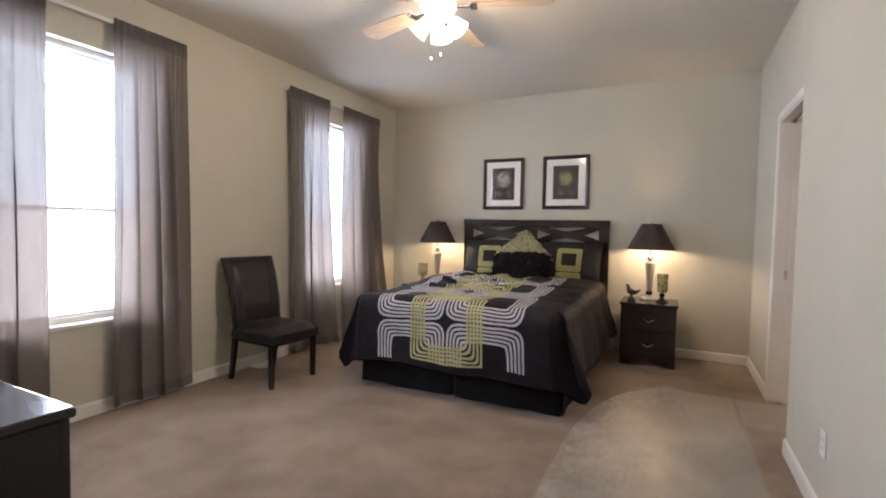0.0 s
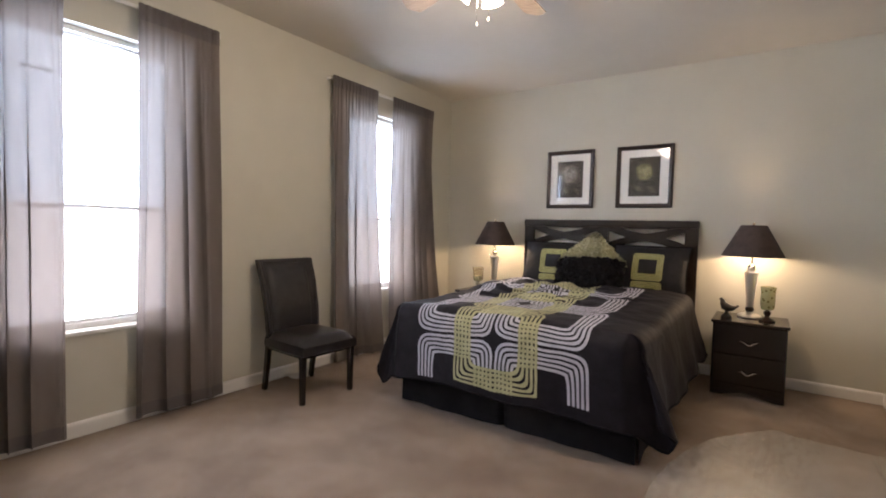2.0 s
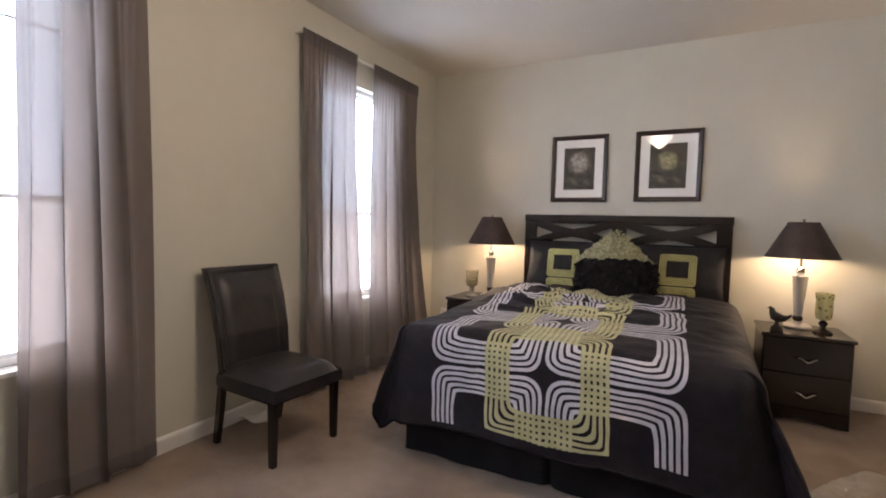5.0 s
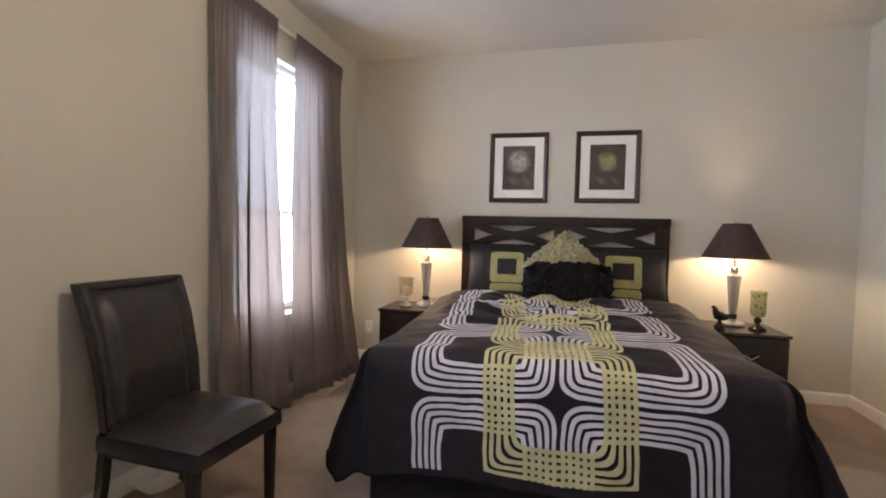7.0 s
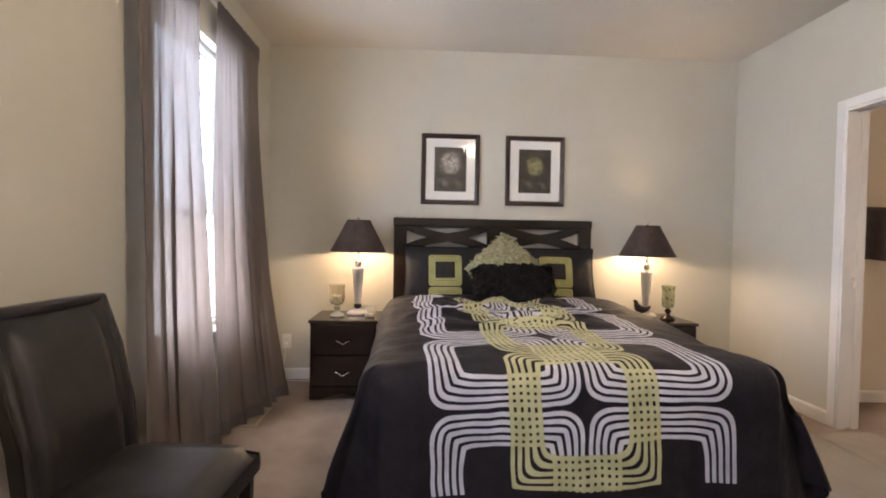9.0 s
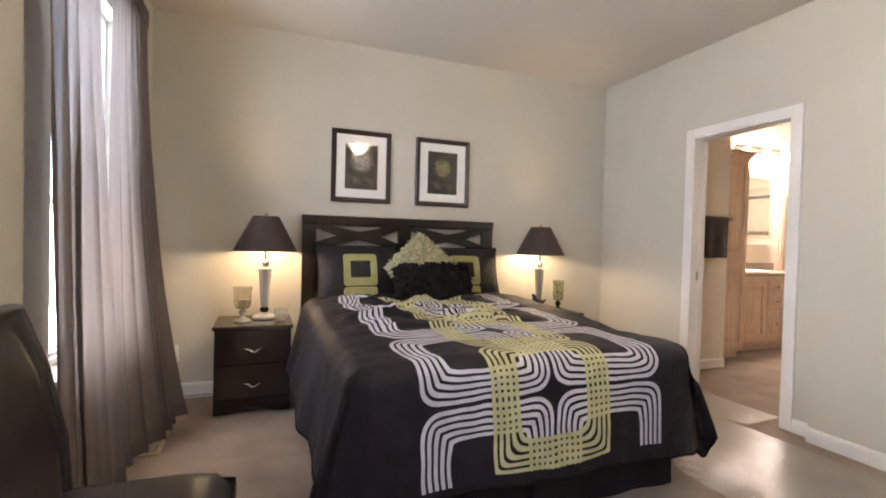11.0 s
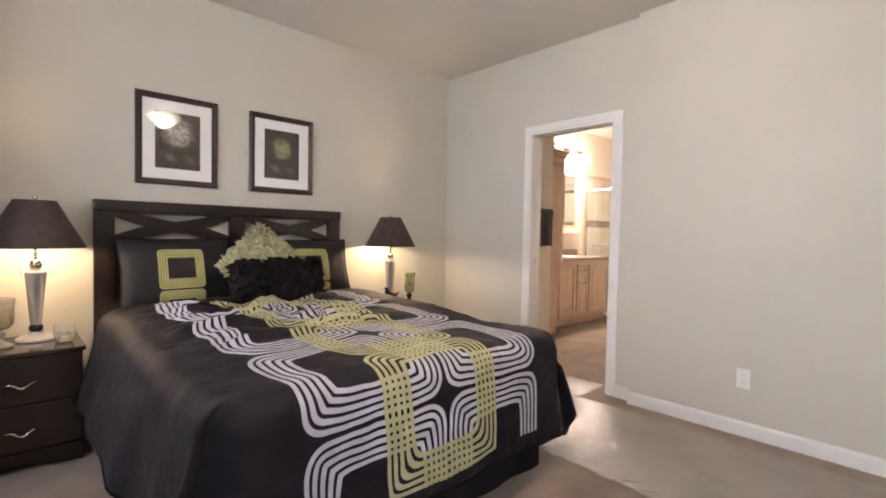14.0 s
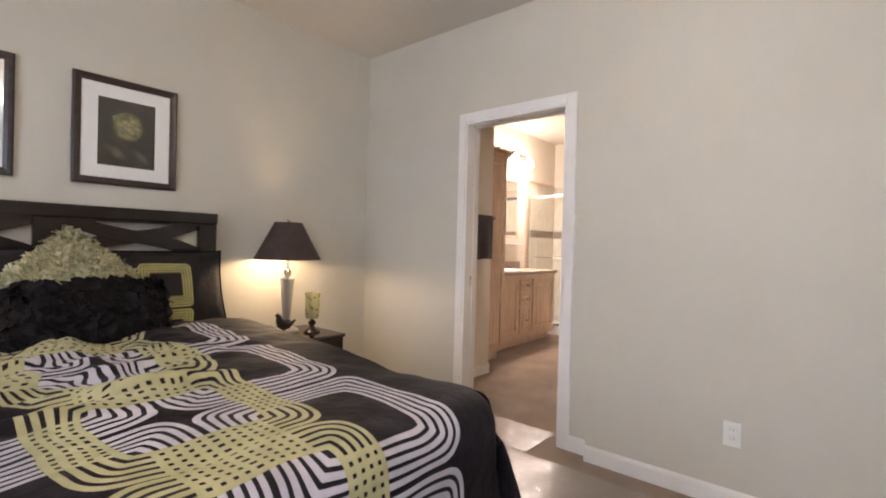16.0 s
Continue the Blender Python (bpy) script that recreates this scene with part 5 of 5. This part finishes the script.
mirror = thing("vanity_mirror", (2.99, BY1 - 0.001, 1.71), 0, "frameless mirror with a pale wood edge above the basin", "mirror")
part("glass", boxes(((-0.46, -0.010, -0.37), (0.46, -0.004, 0.37))), mat("silvered_glass", (0.86, 0.87, 0.86), 0.02, 1.0), mirror)
part("frame", boxes(((-0.50, -0.016, -0.41), (-0.46, 0, 0.41)), ((0.46, -0.016, -0.41), (0.50, 0, 0.41)), ((-0.46, -0.016, -0.41), (0.46, 0, -0.37)), ((-0.46, -0.016, 0.37), (0.46, 0, 0.41)), bevel=0.003), MAPLE, mirror)
shelf = tagged(finish("glass_shelf", boxes(((2.56, BY1 - 0.10, 1.215), (3.48, BY1 - 0.002, 1.235)), bevel=0.004), TRIM), "white narrow shelf under the mirror", "shelf")

fixture = thing("vanity_light", (3.20, BY1 - 0.001, 2.43), 0, "bar light with three lit frosted bell shades", "wall light")
part("backplate", boxes(((-0.44, -0.022, -0.04), (0.44, 0, 0.04)), bevel=0.006), CHROME, fixture)
lit2 = mat("lit_vanity_glass", (1, 0.95, 0.85), 0.4, Emission_Color=(1, 0.84, 0.58, 1), Emission_Strength=5.0)
for k in (-1, 0, 1):
    part("arm", tube([(k * 0.36, -0.02, 0.0), (k * 0.36, -0.09, 0.025), (k * 0.36, -0.11, 0.0)], 0.009, 8), CHROME, fixture, "", 60)
    sh = part("glass_shade", lathe([(0.022, 0.0), (0.040, -0.02), (0.055, -0.06), (0.062, -0.10), (0.075, -0.125)], 28, m=Matrix.Translation((k * 0.36, -0.11, 0.0)), cap=False), lit2, fixture, "frosted bell shade, lit", 60)
    thicken(sh, 0.003)
    sh.visible_shadow = False
for k in (-1, 0, 1):
    bulb("vanity_bulb", (3.20 + k * 0.36, BY1 - 0.111, 2.355), 7, (1.0, 0.85, 0.68), 0.04)
# added area lamp below the bells, no fixture of its own: brightens the floor
area("vanity_floor_fill", (3.20, BY1 - 0.13, 2.295), (2.8, BY1 - 1.0, 0.0), 0.85, 0.14, 52, (1.0, 0.86, 0.70))

# towel on its bar beside the doorway
towel_bar = thing("towel_bar", (1.13, 5.02, 1.44), 0, "chrome towel bar on the bathroom wall", "towel bar")
part("bar", tube([(-0.30, -0.065, 0), (0.30, -0.065, 0)], 0.008, 10), CHROME, towel_bar, "", 60)
for s in (-1, 1):
    part("bracket", boxes(((s * 0.30 - 0.012, -0.075, -0.015), (s * 0.30 + 0.012, -0.001, 0.015)), bevel=0.004), CHROME, towel_bar)


def towel_at(a, b):
    s = (b - 0.5) * 0.78
    w = 0.205 * (1 + 0.06 * abs(s))
    x = (2 * a - 1) * w
    fold = 0.008 * math.sin(a * 14) * min(1, abs(s) * 4)
    if abs(s) < 0.03:
        return (x, -0.065 - 0.014 * math.cos(s / 0.03 * math.pi / 2) * 0 + 0.014 * math.sin(s / 0.03 * math.pi / 2), 0.012 * math.cos(s / 0.03 * math.pi / 2) + 0.004)
    return (x, -0.065 + (0.016 if s > 0 else -0.018) + (fold if s < 0 else 0), 0.02 - abs(s) + 0.012 * noise.noise((a * 3, 0, 0)))


towel = finish("hand_towel", grid(36, 60, towel_at), varied("plum_terry", (0.022, 0.014, 0.014), (0.04, 0.027, 0.026), 0.95, 30, 500, 1.5, Sheen_Weight=0.3), smooth=80)
thicken(towel, 0.007, 0.0)
towel.matrix_world = pose(1.17, 5.02, 1.44)
tagged(towel, "dark brown terry hand towel hung over the bar", "towel")

# shower past the vanity: tiled walls, sill and sliding glass door that faces the doorway
TILE = varied("cream_tile", (0.56, 0.50, 0.41), (0.63, 0.57, 0.48), 0.25, 5, rough_var=0.08)
BAND = varied("brown_tile", (0.16, 0.12, 0.09), (0.28, 0.22, 0.17), 0.3, 40)
GROUT = mat("grout", (0.48, 0.44, 0.38), 0.9)
SX, SY0 = 3.74, 4.35
shower_wall = structure("shower_wall", boxes(((SX, BY1 - 0.012, 0.0), (BX1 - 0.012, BY1 - 0.001, 2.12)), ((BX1 - 0.012, SY0, 0.0), (BX1 - 0.001, BY1 - 0.001, 2.12))), GROUT, "cream tiled shower walls with a brown mosaic band", "shower wall")
structure("trim_shower", boxes(((SX - 0.075, BY1 - 0.022, 0.0), (SX - 0.001, BY1 - 0.001, 2.13)), ((SX - 0.001, BY1 - 0.022, 2.121), (BX1 - 0.02, BY1 - 0.001, 2.15)), bevel=0.003), MAPLE, "maple trim strip round the shower tiles", "trim")
structure("shower_pan", boxes(((SX - 0.04, SY0, 0), (SX + 0.06, BY1 - 0.024, 0.12)), ((SX + 0.06, SY0, 0), (BX1 - 0.014, BY1 - 0.014, 0.05)), bevel=0.01), mat("porcelain", (0.82, 0.80, 0.76), 0.12), "white shower pan with a low sill", "shower pan")
door = thing("shower_door", (SX, BY1 - 0.024, 0), 0, "sliding clear glass shower door in a bright metal frame", "shower door")
L = BY1 - 0.024 - SY0
part("top_track", boxes(((-0.025, -L, 1.865), (0.025, 0, 1.91)), bevel=0.004), CHROME, door)
part("bottom_track", boxes(((-0.025, -L, 0.121), (0.025, 0, 0.145)), bevel=0.004), CHROME, door)
for y in (-0.025, -L):
    part("side_track", boxes(((-0.025, y, 0.146), (0.025, y + 0.025, 1.864)), bevel=0.003), CHROME, door)
for y0, y1, x in ((-L * 0.54, -0.03, -0.012), (-L + 0.03, -L * 0.46, 0.012)):
    pane = part("pane", boxes(((x - 0.003, y0, 0.15), (x + 0.003, y1, 1.862))), mat("shower_glass", (0.93, 0.97, 0.95), 0.03, Transmission_Weight=1.0, IOR=1.2), door, "clear glass pane")
    pane.visible_shadow = False
    part("stile", boxes(((x - 0.008, y0 - 0.008, 0.147), (x + 0.008, y0 + 0.008, 1.862))), CHROME, door)
part("towel_rail", tube([(-0.06, -0.16, 1.05), (-0.06, -0.70, 1.05)], 0.008, 8), CHROME, door, "", 60)
structure("shower_end_wall", boxes(((SX, SY0 - 0.1, 0), (BX1, SY0 - 0.001, BZ))), BATHW, "wall at the end of the shower", "wall")

tile_mesh = {}


def tile(kind, lo, hi, material):
    key = (kind, tuple(round(b - a, 4) for a, b in zip(lo, hi)))
    if key not in tile_mesh:
        s = [(b - a) / 2 for a, b in zip(lo, hi)]
        bm = boxes(([-v for v in s], s), bevel=0.002, seg=1)
        me = bpy.data.meshes.new(kind)
        bm.to_mesh(me)
        bm.free()
        me.materials.append(material)
        tile_mesh[key] = me
    ob = new(kind, tile_mesh[key])
    ob.parent = shower_wall
    ob.location = [(a + b) / 2 for a, b in zip(lo, hi)]


GAP = 0.004
ROWS_Z = [(0.13, 0.43), (0.43, 0.73), (0.73, 1.03), (1.03, 1.33), (1.33, 1.44), (1.44, 1.74), (1.74, 2.11)]
for z0, z1 in ROWS_Z:
    kind, m2, step = ("band_tile", BAND, 0.133) if z1 - z0 < 0.2 else ("tile", TILE, 0.266)
    for k in range(round(0.798 / step)):
        tile(kind, (SX + k * step, BY1 - 0.017, z0), (SX + (k + 1) * step - GAP, BY1 - 0.012, z1 - GAP), m2)
    for k in range(round(1.33 / step)):
        y0 = BY1 - 0.018 - (k + 1) * step
        tile(kind, (BX1 - 0.017, y0, z0), (BX1 - 0.012, y0 + step - GAP, z1 - GAP), m2)
